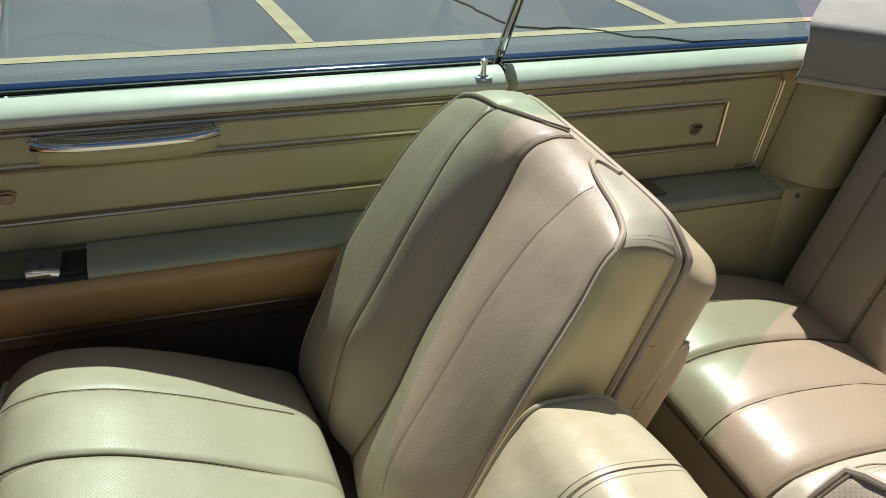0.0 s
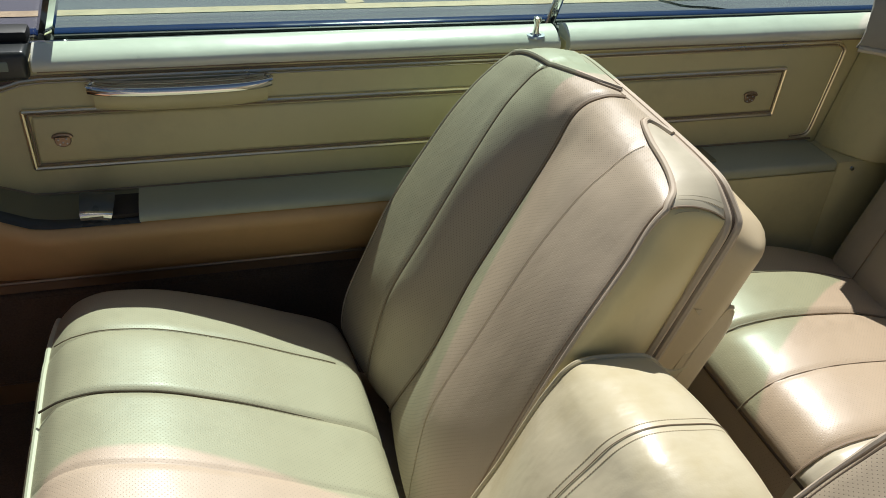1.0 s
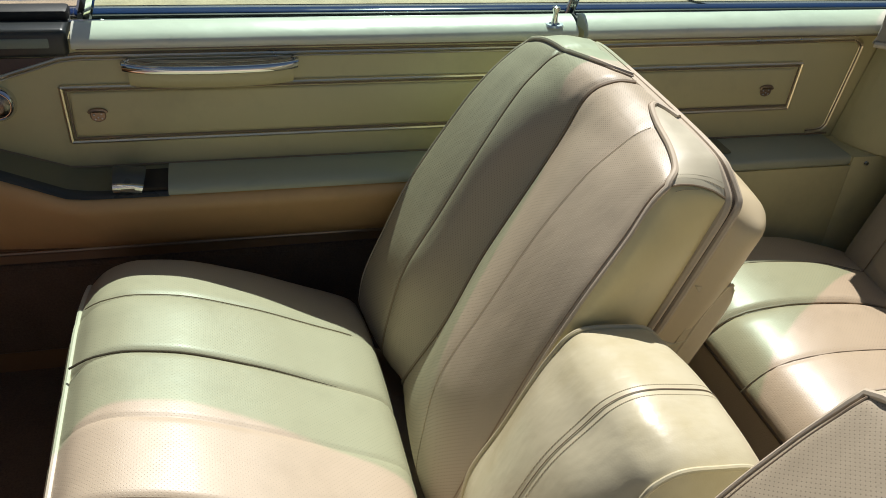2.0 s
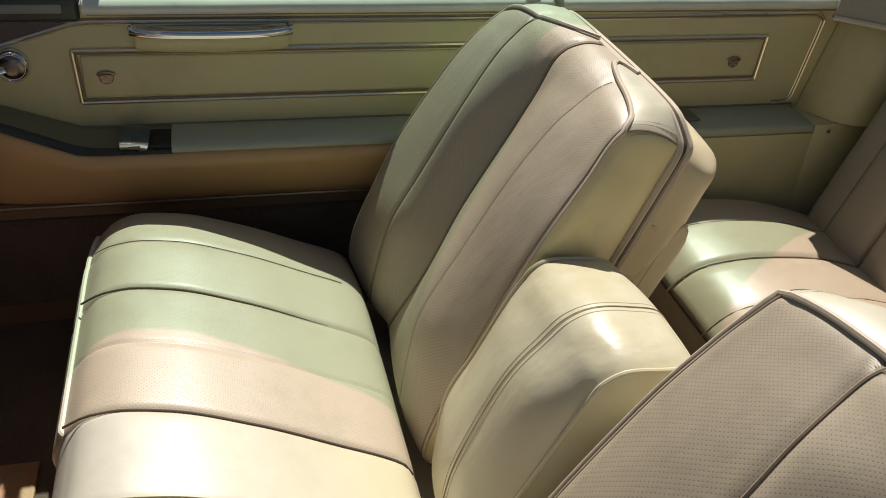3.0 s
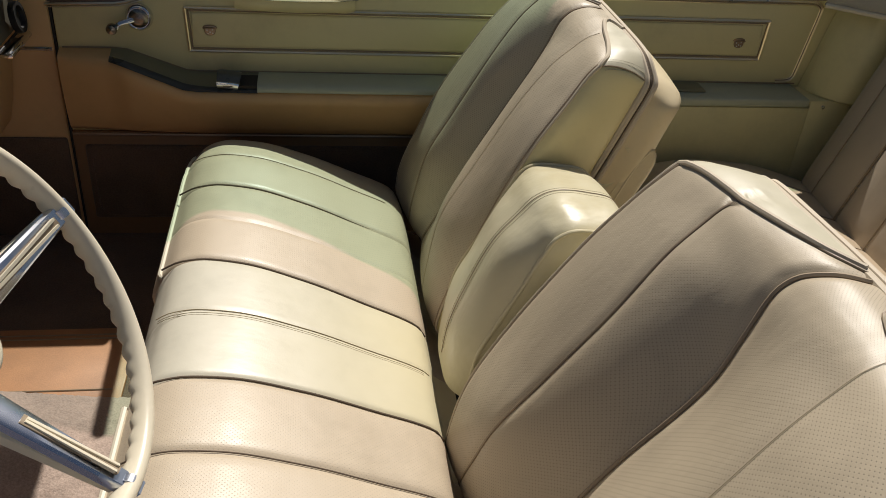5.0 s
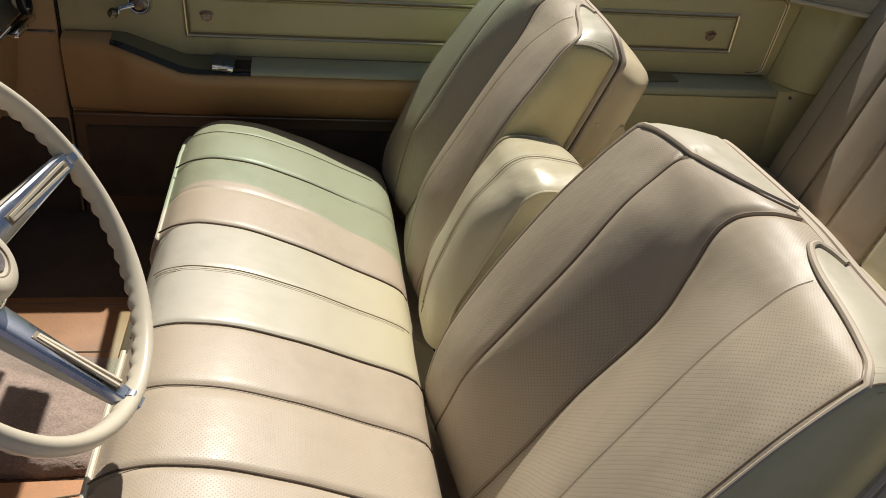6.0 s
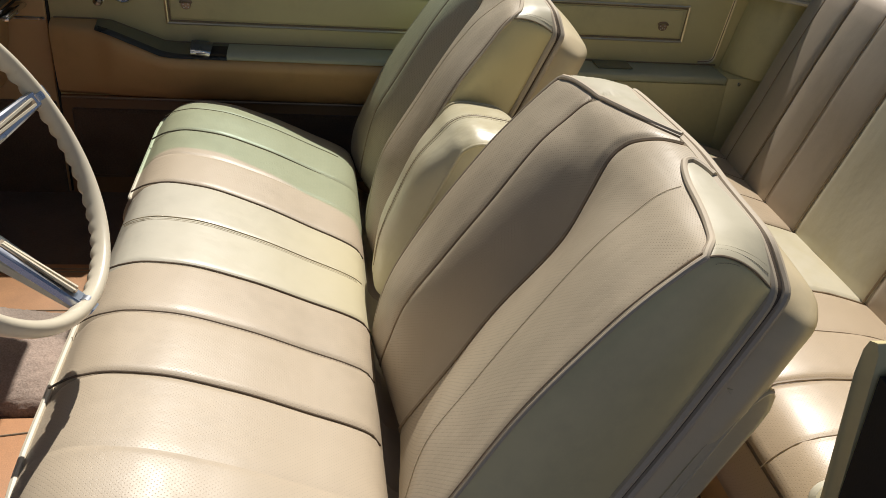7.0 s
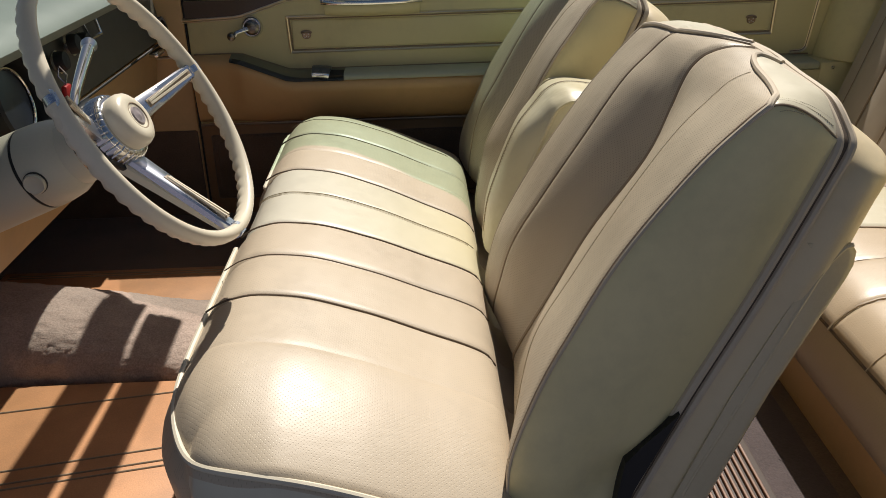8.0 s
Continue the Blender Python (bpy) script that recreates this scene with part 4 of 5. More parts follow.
    WIDE = ((0.80, 0.0), (0.82, 0.09), (0.84, 0.18), (0.86, 0.255), (0.89, 0.335), (0.92, 0.395), (0.95, 0.435), (1.0, 0.465))

    def gusset_edge(v, rise):
        return 0.0 if v <= 0.80 else gentle(WIDE, v) if rise > 0.4 else gentle(TIP, v) / 0.345 * rise

    vs = sorted({round(v, 4) for v in list(np.linspace(0, 0.8, 62)) + list(np.linspace(0.8, 1.0, 34)) + [0.012, 0.025, 0.04]})
    GN, FN = 14, 14
    grid = []
    for v in vs:
        a, b = gusset_edge(v, near_rise), 1 - gusset_edge(v, far_rise)
        us = [a * k / GN for k in range(GN)] + [a + (0.5 - a) * t for t in np.linspace(0, 1, 47)]
        us += [0.5 + (b - 0.5) * t for t in np.linspace(0, 1, 47)][1:] + [b + (1 - b) * k / FN for k in range(1, FN + 1)]
        grid.append((v, us))

    def patch(cols, rows, where=None):
        bm = bmesh.new()
        lay = bm.loops.layers.uv.new("UVMap")
        verts = {}
        def vert(i, j):
            if (i, j) not in verts:
                v, us = grid[i]
                verts[i, j] = bm.verts.new(pressed(us[j], v, 0.0015 if where else 0.0))
            return verts[i, j]
        for i in rows:
            for j in cols:
                quad = [(i, j), (i, j + 1), (i + 1, j + 1), (i + 1, j)]
                vv = [vert(*q) for q in quad]
                keep, uv = [], []
                for q, w in zip(quad, vv):
                    if all((w.co - k.co).length > 1e-5 for k in keep):
                        keep.append(w)
                        uv.append((grid[q[0]][1][q[1]] * 0.56, grid[q[0]][0] * 0.74))
                if len(keep) > 2:
                    f = bm.faces.new(keep)
                    for lp, c in zip(f.loops, uv):
                        lp[lay].uv = c
        for v in [v for v in bm.verts if not v.link_faces]:
            bm.verts.remove(v)
        return bm

    every = range(len(grid) - 1)
    first_top = next(i for i, (v, us) in enumerate(grid) if v >= 0.8)
    top_rows = range(first_top, len(grid) - 1)
    middle = GN + 46

    # the rear frame closes the upholstery behind; the shell covers it
    def rear_line(end, s):
        r = curve(REAR, s)
        foot = lines[end][0]
        top = lines[end][-1]
        return Vector((r.x + (top.x - REAR[-1][1]) * s, foot.y + (top.y - foot.y) * s ** 0.8, r.y * 1.0 + (top.z - REAR[-1][0]) * s))

    frame_bm = bmesh.new()
    cols = []
    for i in range(13):
        s = i / 12
        a, b = rear_line(0, s), rear_line(-1, s)
        cols.append([frame_bm.verts.new(a.lerp(b, t / 6) + Vector((0.004, 0.004 * (1 - t / 3), 0))) for t in range(7)])
    foot_row = [frame_bm.verts.new(pressed(t / 6, 0.0)) for t in range(7)]
    for a, b in zip([foot_row] + cols, cols):
        for j in range(6):
            frame_bm.faces.new((a[j], a[j + 1], b[j + 1], b[j]))
    back = part(name, frame_bm, DARKPIPE, bench, label, angle=180)
    # pleats
    for half, (lo_c, hi_c) in enumerate(((GN, middle), (middle, middle + 46))):
        cut = lo_c + 23
        for a, b in ((lo_c, cut), (cut, hi_c)):
            part("pleat", patch(range(a, b), every), BACKINSERT, back, "perforated beige vinyl pleat", angle=180)
    for cc in (range(0, GN), range(middle + 46, middle + 46 + FN)):
        part("corner_gusset", patch(cc, top_rows, True), GUSSET, back, "smooth cream corner gusset", angle=180)

    # side panels from the front edge to the rear piping, pillowed
    def side_point(end, v, d):
        """v along the front edge and over the corner, d towards the rear line."""
        f = pressed(0.0 if end == 0 else 1.0, v)
        r = rear_line(end, gentle([(0.0, 0.0), (0.4, 0.42), (0.8, 0.93), (1.0, 1.0)], v))
        p = f.lerp(r, d)
        puff = 0.016 * max(0.0, math.sin(math.pi * d ** 0.8)) ** 0.7 * gentle([(0.0, 0.3), (0.15, 1), (0.6, 1.0), (0.8, 0.55), (1.0, 0.0)], v)
        if hinge and end == 0:
            puff -= 0.020 * math.exp(-((d - 0.78) / 0.22) ** 2 - ((v - 0.13) / 0.10) ** 2)
        p.y += (-1 if end == 0 else 1) * puff
        return p

    for end in (0, -1):
        bm = bmesh.new()
        rows = [[bm.verts.new(side_point(end, v, d)) for d in np.linspace(0, 1, 17)] for v in vs]
        for a, b in zip(rows, rows[1:]):
            for j in range(16):
                bm.faces.new((a[j], a[j + 1], b[j + 1], b[j]))
        bmesh.ops.remove_doubles(bm, verts=bm.verts, dist=1e-5)
        # far panel gets a darker vinyl so that it bounces less light
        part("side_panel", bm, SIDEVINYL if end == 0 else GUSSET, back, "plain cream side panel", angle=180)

    # welts and stitched lines
    for i, (u, dep, wd) in enumerate(SEAM):
        limit = (0.885, 1.0, 0.90)[i]
        if far_rise > 0.4 and i == 2:
            limit = 0.862
        pts = [pressed(u, v, 0.0010) for v in np.linspace(0.03, limit, 70)]
        part("welt" if i == 1 else "stitched_seam", tube(pts, (0.0004, 0.0030, 0.0018)[i], 6), THREAD if i == 0 else DARKPIPE, back)
    for end, rise in ((0, near_rise), (1, far_rise)):
        sign = 1 if end == 0 else -1
        for nudge, thick, mat in ((0.0, 0.0038, PIPING), (0.012, 0.0018, DARKPIPE)):
            def radius(t):
                return thick * line([(0.0, 0.55), (0.60, 0.55), (0.68, 1.0), (1.0, 1.0)], t)
            path = [pressed(end + sign * nudge, v, 0.0012 - nudge * 0.12) for v in np.linspace(0.012, 0.785, 60)]
            path += [pressed(end + sign * (gusset_edge(v, rise) + nudge), v, 0.0022 - nudge * 0.12) for v in np.linspace(0.80, 0.998, 30)]
            part("front_piping" if nudge == 0 else "piping_groove", tube(path, radius, 8), mat, back)
        part("gusset_seam", tube([pressed(end, v, 0.0016) for v in np.linspace(0.805, 0.99, 24)], 0.0012, 6), DARKPIPE, back)
        thread = bmesh.new()
        def stitch(q, r, out):
            vs4 = [thread.verts.new(w) for w in (q + out, q + out + Vector((0, 0, -0.0007)), r + out + Vector((0, 0, -0.0007)), r + out, q - out, r - out)]
            for f in ((0, 1, 2, 3), (0, 3, 5, 4), (1, 4, 5, 2), (0, 4, 1), (3, 2, 5)):
                thread.faces.new([vs4[k] for k in f])
        for i in range(32):
            v = 0.812 + 0.0054 * i
            if i < 14:
                stitch(side_point(-end, v, 0.06), side_point(-end, v + 0.0033, 0.06), Vector((0, -sign * 0.0010, 0.0006)))
            for inset in (0.016, 0.027):
                if gusset_edge(v, rise) > inset + 0.012:
                    stitch(pressed(end + sign * inset, v, 0.0012), pressed(end + sign * inset, v + 0.0033, 0.0012), Vector((0, -sign * 0.0003, 0.0004)))
        part("stitches", thread, THREAD, back)

    # piping round the rear edge, doubled with the shell's own
    def ring(dy, inset, lift):
        out = [rear_line(0, s) + Vector((inset, -dy, 0)) for s in np.linspace(0.05, 0.985, 20)]
        out += [skin(u, 1.0) + Vector((inset, 0, lift)) for u in np.linspace(0.006, 0.994, 40)]
        out += [rear_line(-1, s) + Vector((inset, dy, 0)) for s in np.linspace(0.985, 0.05, 20)]
        out = spline(out, 3)
        for turn in range(7):
            out = out[:1] + [sum((out[min(max(i + k, 0), len(out) - 1)] for k in range(-1, 2)), Vector()) / 3 for i in range(1, len(out) - 1)] + out[-1:]
        return out

    part("rear_piping", tube(ring(0.0035, -0.001, -0.003), 0.0058, 8), PIPING, back, "thick cream piping round the rear edge")
    # dark tube drawn for the shade between the two pipings
    part("gap_line", tube(ring(0.0005, 0.0075, -0.007), 0.0034, 6), SEAMSHADE, back)
    part("shell_piping", tube(ring(0.0035, 0.0140, -0.007), 0.0050, 8), PIPING, back)

    # rear shell
    def sshape(q, p):
        d, u, s = q
        near, far = rear_line(0, s), rear_line(-1, s)
        f = near.lerp(far, u)
        top = gentle([(0.0, 0), (0.75, 0.0), (0.9, 0.4), (1.0, 1)], s)
        rise = (skin(u, 1.0).z - near.lerp(far, u).z) * top if s > 0.7 else 0.0
        r = curve(SHELL, s)
        e = 1 - abs(2 * u - 1)
        x = f.x - 0.030 + (r.x - f.x + 0.030) * d + 0.012 * (1 - (1 - e) ** 2) * d
        z = f.z - 0.006 + (r.y + (near.z - curve(REAR, s).y) - f.z + 0.006) * d
        out = (0.014 * math.sin(math.pi * min(1.0, (d - 0.42) / 0.58)) if d > 0.42 else -0.006 * (0.42 - d)) * (1 if u > 0.5 else -1) * max(0.0, 1 - e / 0.3) * line([(0, 0), (0.6, 0.2), (0.9, 1), (1, 1)], s)
        return Vector((x, f.y + out, z + rise * (1 - 0.35 * d) - 0.011 * top)), (f.y, s)

    ax = [steps(0, 1, 0.3, 9), list(np.linspace(0.003, 0.997, 40)), steps(0, 1, 0.08, 40)]
    shell = part("back_shell", soft_box(ax, (0.36, 0.07, 0.08), sshape, lambda c, f: "shell")["shell"], SHELLVINYL, back, "smooth beige rear shell", angle=180, turn=False)

    def edge_y(end, z):
        return rear_line(end, min(1.0, (z - 0.5) / 0.512)).y

    for end, out in ((0, -0.0005), (-1, 0.0005)):
        bead = [(0.343, 0.881), (0.334, 0.877), (0.318, 0.858), (0.300, 0.822), (0.240, 0.689), (0.180, 0.560), (0.184, 0.530), (0.205, 0.522)]
        part("scuff_bead", tube(spline([(x + 0.006, edge_y(end, z) + out, z) for x, z in bead], 5), 0.0026, 8), SCUFF, shell, "bright edge of the scuff plate")
    plate = bmesh.new()
    rows = []
    for z in np.linspace(0.515, 0.885, 25):
        cap = math.sqrt(max(0.0, 1 - max(0.0, (z - 0.845) / 0.042) ** 2))
        x = line(SHELL, z) + 0.009 - 0.034 * (1 - cap)
        ya, yb = edge_y(0, z) - 0.002, edge_y(-1, z) + 0.002
        arc = [(math.sin(a), 1 - math.cos(a)) for a in (math.pi / 2 * k / 6 for k in range(7))]
        ring_ = [(x - 0.013 + 0.013 * p, ya + 0.013 * q) for p, q in arc]
        ring_ += [(x - 0.013 + 0.013 * p, yb - 0.013 * q) for p, q in arc[::-1]]
        ring_ += [(x - 0.050, yb), (x - 0.050, ya)]
        rows.append([plate.verts.new((px, py, z)) for px, py in ring_])
    for a, b in zip(rows, rows[1:]):
        for j in range(16):
            plate.faces.new((a[j], a[(j + 1) % 16], b[(j + 1) % 16], b[j]))
    plate.faces.new(rows[0])
    plate.faces.new(rows[-1][::-1])
    part("scuff_plate", plate, SCUFF, shell, "smooth scuff plate on the seat's rear")
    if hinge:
        # solid black shape set proud of the panel for the opening's darkness
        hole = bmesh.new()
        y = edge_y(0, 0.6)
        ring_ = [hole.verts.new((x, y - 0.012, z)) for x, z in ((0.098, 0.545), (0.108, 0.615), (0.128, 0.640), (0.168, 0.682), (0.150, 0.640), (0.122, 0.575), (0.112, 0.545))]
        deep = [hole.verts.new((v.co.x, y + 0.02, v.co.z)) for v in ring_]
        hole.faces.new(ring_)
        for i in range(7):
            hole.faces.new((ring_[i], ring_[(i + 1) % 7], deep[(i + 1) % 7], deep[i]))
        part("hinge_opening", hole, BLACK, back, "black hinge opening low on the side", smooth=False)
    return back


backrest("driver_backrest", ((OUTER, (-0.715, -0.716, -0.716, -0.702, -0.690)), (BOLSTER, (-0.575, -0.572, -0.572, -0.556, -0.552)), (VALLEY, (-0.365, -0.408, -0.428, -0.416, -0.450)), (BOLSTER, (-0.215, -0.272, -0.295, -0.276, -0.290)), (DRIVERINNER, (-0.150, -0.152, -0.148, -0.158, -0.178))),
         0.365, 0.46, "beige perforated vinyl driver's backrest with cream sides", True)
backrest("passenger_backrest", ((INNER, (0.133, 0.126, 0.138, 0.175, 0.180)), (LOWBOLSTER, (0.232, 0.252, 0.272, 0.287, 0.297)), (LOWVALLEY, (0.428, 0.396, 0.428, 0.428, 0.424)), (LOWBOLSTER, (0.492, 0.492, 0.516, 0.556, 0.552)), (FAROUTER, (0.615, 0.622, 0.640, 0.645, 0.635))),
         0.345, 0.46, "beige perforated vinyl passenger's backrest with cream sides")

# folded centre armrest between the backrests
ACENTRE = ((-0.010, 0.60), (0.000, 0.680), (0.022, 0.752), (0.054, 0.828), (0.088, 0.874), (0.110, 0.898), (0.138, 0.909), (0.180, 0.905), (0.216, 0.897), (0.242, 0.866))
AEDGE = ((0.018, 0.60), (0.026, 0.680), (0.058, 0.753), (0.090, 0.828), (0.104, 0.860), (0.117, 0.883), (0.139, 0.895), (0.178, 0.893), (0.214, 0.886), (0.242, 0.858))
AY = (-0.100, -0.009, 0.118)


def arm_skin(u, v):
    """u from the driver's edge (0) over the seam (0.42) to the far edge (1); v up the front and back over the top."""
    def row(tab):
        t = v * (len(tab) - 1)
        i = min(int(t), len(tab) - 2)
        t -= i
        p = [Vector(tab[min(max(i + k, 0), len(tab) - 1)]) for k in (-1, 0, 1, 2)]
        return 0.5 * (2 * p[1] + (p[2] - p[0]) * t + (2 * p[0] - 5 * p[1] + 4 * p[2] - p[3]) * t ** 2 + (3 * p[1] - p[0] - 3 * p[2] + p[3]) * t ** 3)
    e = u / 0.42 if u < 0.42 else (1 - u) / 0.58
    share = 1 - max(0.0, 1 - e) ** (4.5 if u < 0.42 else 2.4)
    p = row(AEDGE).lerp(row(ACENTRE), share)
    y = gentle([(0.0, AY[0]), (0.42, AY[1]), (1.0, AY[2])], u)
    p.y -= (0.004 + 0.012 * max(0.0, u - 0.42) / 0.58) * min(1.0, v / 0.5)
    p += Vector((-0.5, 0.8)) * 0.0022 * noise.noise(Vector((u * 4, v * 7, 2.0)))
    p -= Vector((-0.5, 0.8)) * (0.0008 * math.exp(-((u - 0.42) / 0.014) ** 2) + 0.0018 * math.exp(-(((u - 0.13) / 0.07) ** 2 + ((v - 0.60) / 0.05) ** 2)))
    return Vector((p.x, y, p.y))


bm = bmesh.new()
lay = bm.loops.layers.uv.new("UVMap")
rows = [[bm.verts.new(arm_skin(u, v)) for u in np.linspace(0, 1, 49)] for v in np.linspace(0, 1, 73)]
for a, b in zip(rows, rows[1:]):
    for j in range(48):
        bm.faces.new((a[j], a[j + 1], b[j + 1], b[j]))
centre = part("centre_armrest", bm, ARMVINYL, bench, "yellowed cream vinyl centre armrest folded up", angle=180)
for end, out in ((0.0, -1), (1.0, 1)):
    bm = bmesh.new()
    rows = []
    for v in np.linspace(0, 1, 73):
        f = arm_skin(end, v)
        r = Vector((0.10 + 0.17 * v, f.y, 0.60 + 0.25 * v ** 0.8))
        rows.append([bm.verts.new(f.lerp(r, d) + Vector((0, out * 0.012 * math.sin(math.pi * min(1, d * 1.6) * 0.5) * (1 - v ** 4), 0))) for d in np.linspace(0, 1, 9)])
    for a, b in zip(rows, rows[1:]):
        for j in range(8):
            bm.faces.new((a[j], a[j + 1], b[j + 1], b[j]))
    part("side_panel", bm, ARMVINYL, centre, angle=180)
    part("edge_piping", tube([arm_skin(end, v) + Vector((-0.0008, out * 0.001, 0.0008)) for v in np.linspace(0.02, 0.98, 60)], 0.0030, 8), ARMVINYL, centre)
part("stitched_seam", tube([arm_skin(0.42, v) + Vector((-0.0006, 0, 0.001)) for v in np.linspace(0.03, 0.97, 60)], 0.0006, 6), DARKPIPE, centre)
for u in (0.385, 0.455):
    thread = bmesh.new()
    for v in np.linspace(0.05, 0.95, 110):
        a, b = (arm_skin(u, w) + Vector((-0.0004, 0, 0.0005)) for w in (v, v + 0.0052))
        side = Vector((0, 0.0004, 0))
        top, foot = [thread.verts.new(p) for p in (a - side, a + side, b + side, b - side)], [thread.verts.new(p + Vector((0.0006, 0, -0.0010))) for p in (a - side, a + side, b + side, b - side)]
        thread.faces.new(top)
        for k in range(4):
            thread.faces.new((top[k], foot[k], foot[(k + 1) % 4], top[(k + 1) % 4]))
    part("stitches", thread, THREAD, centre)

# ---- rear bench seat ----
rear = thing("rear_bench_seat", "beige perforated vinyl rear bench seat with cream edges", "bench seat", (0.8, 0, 0.30))
RY = 0.655
RSEAMS = [(y, dep, wd) for s in (1, -1) for y, dep, wd in ((s * 0.515, 0.0015, 0.006), (s * 0.395, 0.005, 0.007), (s * 0.27, 0.0015, 0.006), (s * 0.135, 0.005, 0.007))]
RTOP = [(0.47, -0.020), (0.51, 0.018), (0.56, 0.036), (0.64, 0.045), (0.76, 0.036), (0.88, 0.005), (1.0, -0.04)]


def rear_shape(q, p):
    x, y, z = q
    k = max(0.0, (z - 0.42) / 0.19)
    front = p[0] < 0.471
    dip = groove(y, RSEAMS) * line([(0.48, 0.15), (0.55, 1)], x) if (p[2] > 0.6 or front) else 0
    rim = min(1, (RY - abs(y)) / 0.15)
    puff = 0.0012 * abs(math.sin(math.pi * (abs(y) - 0.01) / 0.128)) ** 0.6
    if front and p[2] < 0.6:
        return Vector((x + 0.05 * (1 - k) + dip * 0.15, y, z + gentle(RTOP, x) * k)), (y, -z)
    return Vector((x + 0.05 * (1 - min(1, k)) * front, y, z + (gentle(RTOP, x) - 0.02 * (1 - rim) ** 2) * k - dip + puff)), (y, x)


rnames = [-RY] + sorted(s for s, d, w in RSEAMS) + [RY]


def rear_cells(c, face):
    if face[0] == 1:
        return "side%d" % face[1]
    if face in ((0, 1), (2, 0)):
        return None
    for i, (a, d) in enumerate(zip(rnames, rnames[1:])):
        if a <= c[1] <= d:
            return "pleat%d" % i


RLO, RHI, RR = (0.47, -RY, 0.42), (1.02, RY, 0.61), (0.10, 0.05, 0.09)
bits = soft_box([steps(0.47, 1.02, 0.08, 18), steps(-RY, RY, 0.05, 26, [s for s, d, w in RSEAMS]), steps(0.42, 0.61, 0.06, 4)], RR, rear_shape, rear_cells)
rc = part("seat_cushion", bits.pop("side0"), CREAM, rear, angle=180, turn=False)
part("end_panel", bits.pop("side1"), CREAM, rc, angle=180, turn=False)
for k in sorted(bits):
    i = int(k[5:])
    part("pleat", bits[k], YELLOW if i == 4 else REARSEAT, rc, angle=180, turn=False)
for s, d, w in RSEAMS:
    run = [(x, s, 0.61) for x in (0.472, 0.48, 0.49, 0.50, 0.52, 0.54, 0.57, 0.60, 0.65, 0.70, 0.75, 0.80, 0.85, 0.90, 0.95)]
    part("welt", tube([rear_shape(rounded(p, RLO, RHI, RR), p)[0] + Vector((-0.4, 0, 0.9)) * (d * 0.55) for p in run], 0.0019 if d > 0.003 else 0.0008, 6), DARKPIPE, rc)
part("front_seam", tube([(0.5065, RY * t, 0.592) for t in np.linspace(-1, 1, 20)], 0.0030, 8), SEAMSHADE, rc)
part("front_riser", extrude([(-RY, 0.36), (-RY, 0.590), (RY, 0.590), (RY, 0.36)], 0.5100, 0.60, 1, lambda x, y, z: (x + 0.10 * (0.590 - z) * (x < 0.55), y, z)), LOWER, rear, "tan vinyl riser below the cushion")

RF = [(0.56, 0.900), (0.62, 0.918), (0.75, 0.962), (0.88, 1.005), (1.06, 1.072)]
RB = [(0.56, 1.03), (0.75, 1.10), (1.02, 1.18)]


def rb_shape(q, p):
    d, y, s = q
    f, r = curve(RF, s), curve(RB, s)
    out = f.lerp(r, d)
    g = groove(y, RSEAMS) if p[0] <= 0.001 else 0
    puff = 0.003 * abs(math.sin(math.pi * (abs(y) - 0.01) / 0.128)) ** 0.6 if p[0] <= 0.001 else 0
    e = min(1, (0.62 - abs(y)) / 0.36)
    out += Vector((-0.9, 0.4)) * (puff - g + 0.042 * (1 - (1 - e) ** 2) * (1 - d))
    return Vector((out.x, y, out.y)), (y, s * 0.5)


rn2 = [-0.615] + rnames[1:-1] + [0.615]


def rb_cells(c, face):
    if face[0] == 1 or face in ((0, 1), (2, 0)):
        return "side"
    for i, (a, d) in enumerate(zip(rn2, rn2[1:])):
        if a <= c[1] <= d:
            return "pleat%d" % i


bits = soft_box([steps(0, 1, 0.25, 6), steps(-0.615, 0.615, 0.05, 26, [s for s, d, w in RSEAMS]), steps(0, 1, 0.08, 16)], (0.4, 0.05, 0.10), rb_shape, rb_cells)
rb = part("backrest", bits.pop("side"), CREAM, rear, angle=180, turn=False)
for k in sorted(bits):
    part("pleat", bits[k], YELLOW if k == "pleat4" else PLAIN, rb, angle=180, turn=False)
for s, d, w in RSEAMS:
    part("welt", tube([rb_shape((0, s, t), (0, s, t))[0] + Vector((-0.9, 0, 0.4)) * d * 0.8 for t in np.linspace(0.08, 0.92, 20)], 0.0022 if d > 0.003 else 0.0010, 6), DARKPIPE, rb)

# ---- driver's side rear quarter and lock pillar ----
dq = thing("driver_quarter_panel", "cream quarter trim and black lock pillar behind the open door", "side panel", (0.7, -0.74, 0.3))
# the warmed vinyl again, offsetting blue sky light on the jamb
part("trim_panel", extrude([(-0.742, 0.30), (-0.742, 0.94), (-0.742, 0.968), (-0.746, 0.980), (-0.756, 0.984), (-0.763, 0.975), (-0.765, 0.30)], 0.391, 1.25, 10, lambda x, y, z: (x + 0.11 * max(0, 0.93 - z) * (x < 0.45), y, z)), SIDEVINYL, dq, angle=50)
part("lock_pillar", extrude([(-0.767, 0.25), (-0.767, 0.955), (-0.86, 0.94), (-0.88, 0.25)], 0.397, 0.60, 4, lambda x, y, z: (x + 0.07 * max(0, 0.9 - z) * (x < 0.42), y, z)), BLACK, dq, "black painted lock pillar")
part("weatherstrip", tube(spline([(0.41, -0.772, 0.96), (0.425, -0.772, 0.85), (0.45, -0.772, 0.65), (0.475, -0.772, 0.40)], 6), 0.008, 8), BLACK, dq)
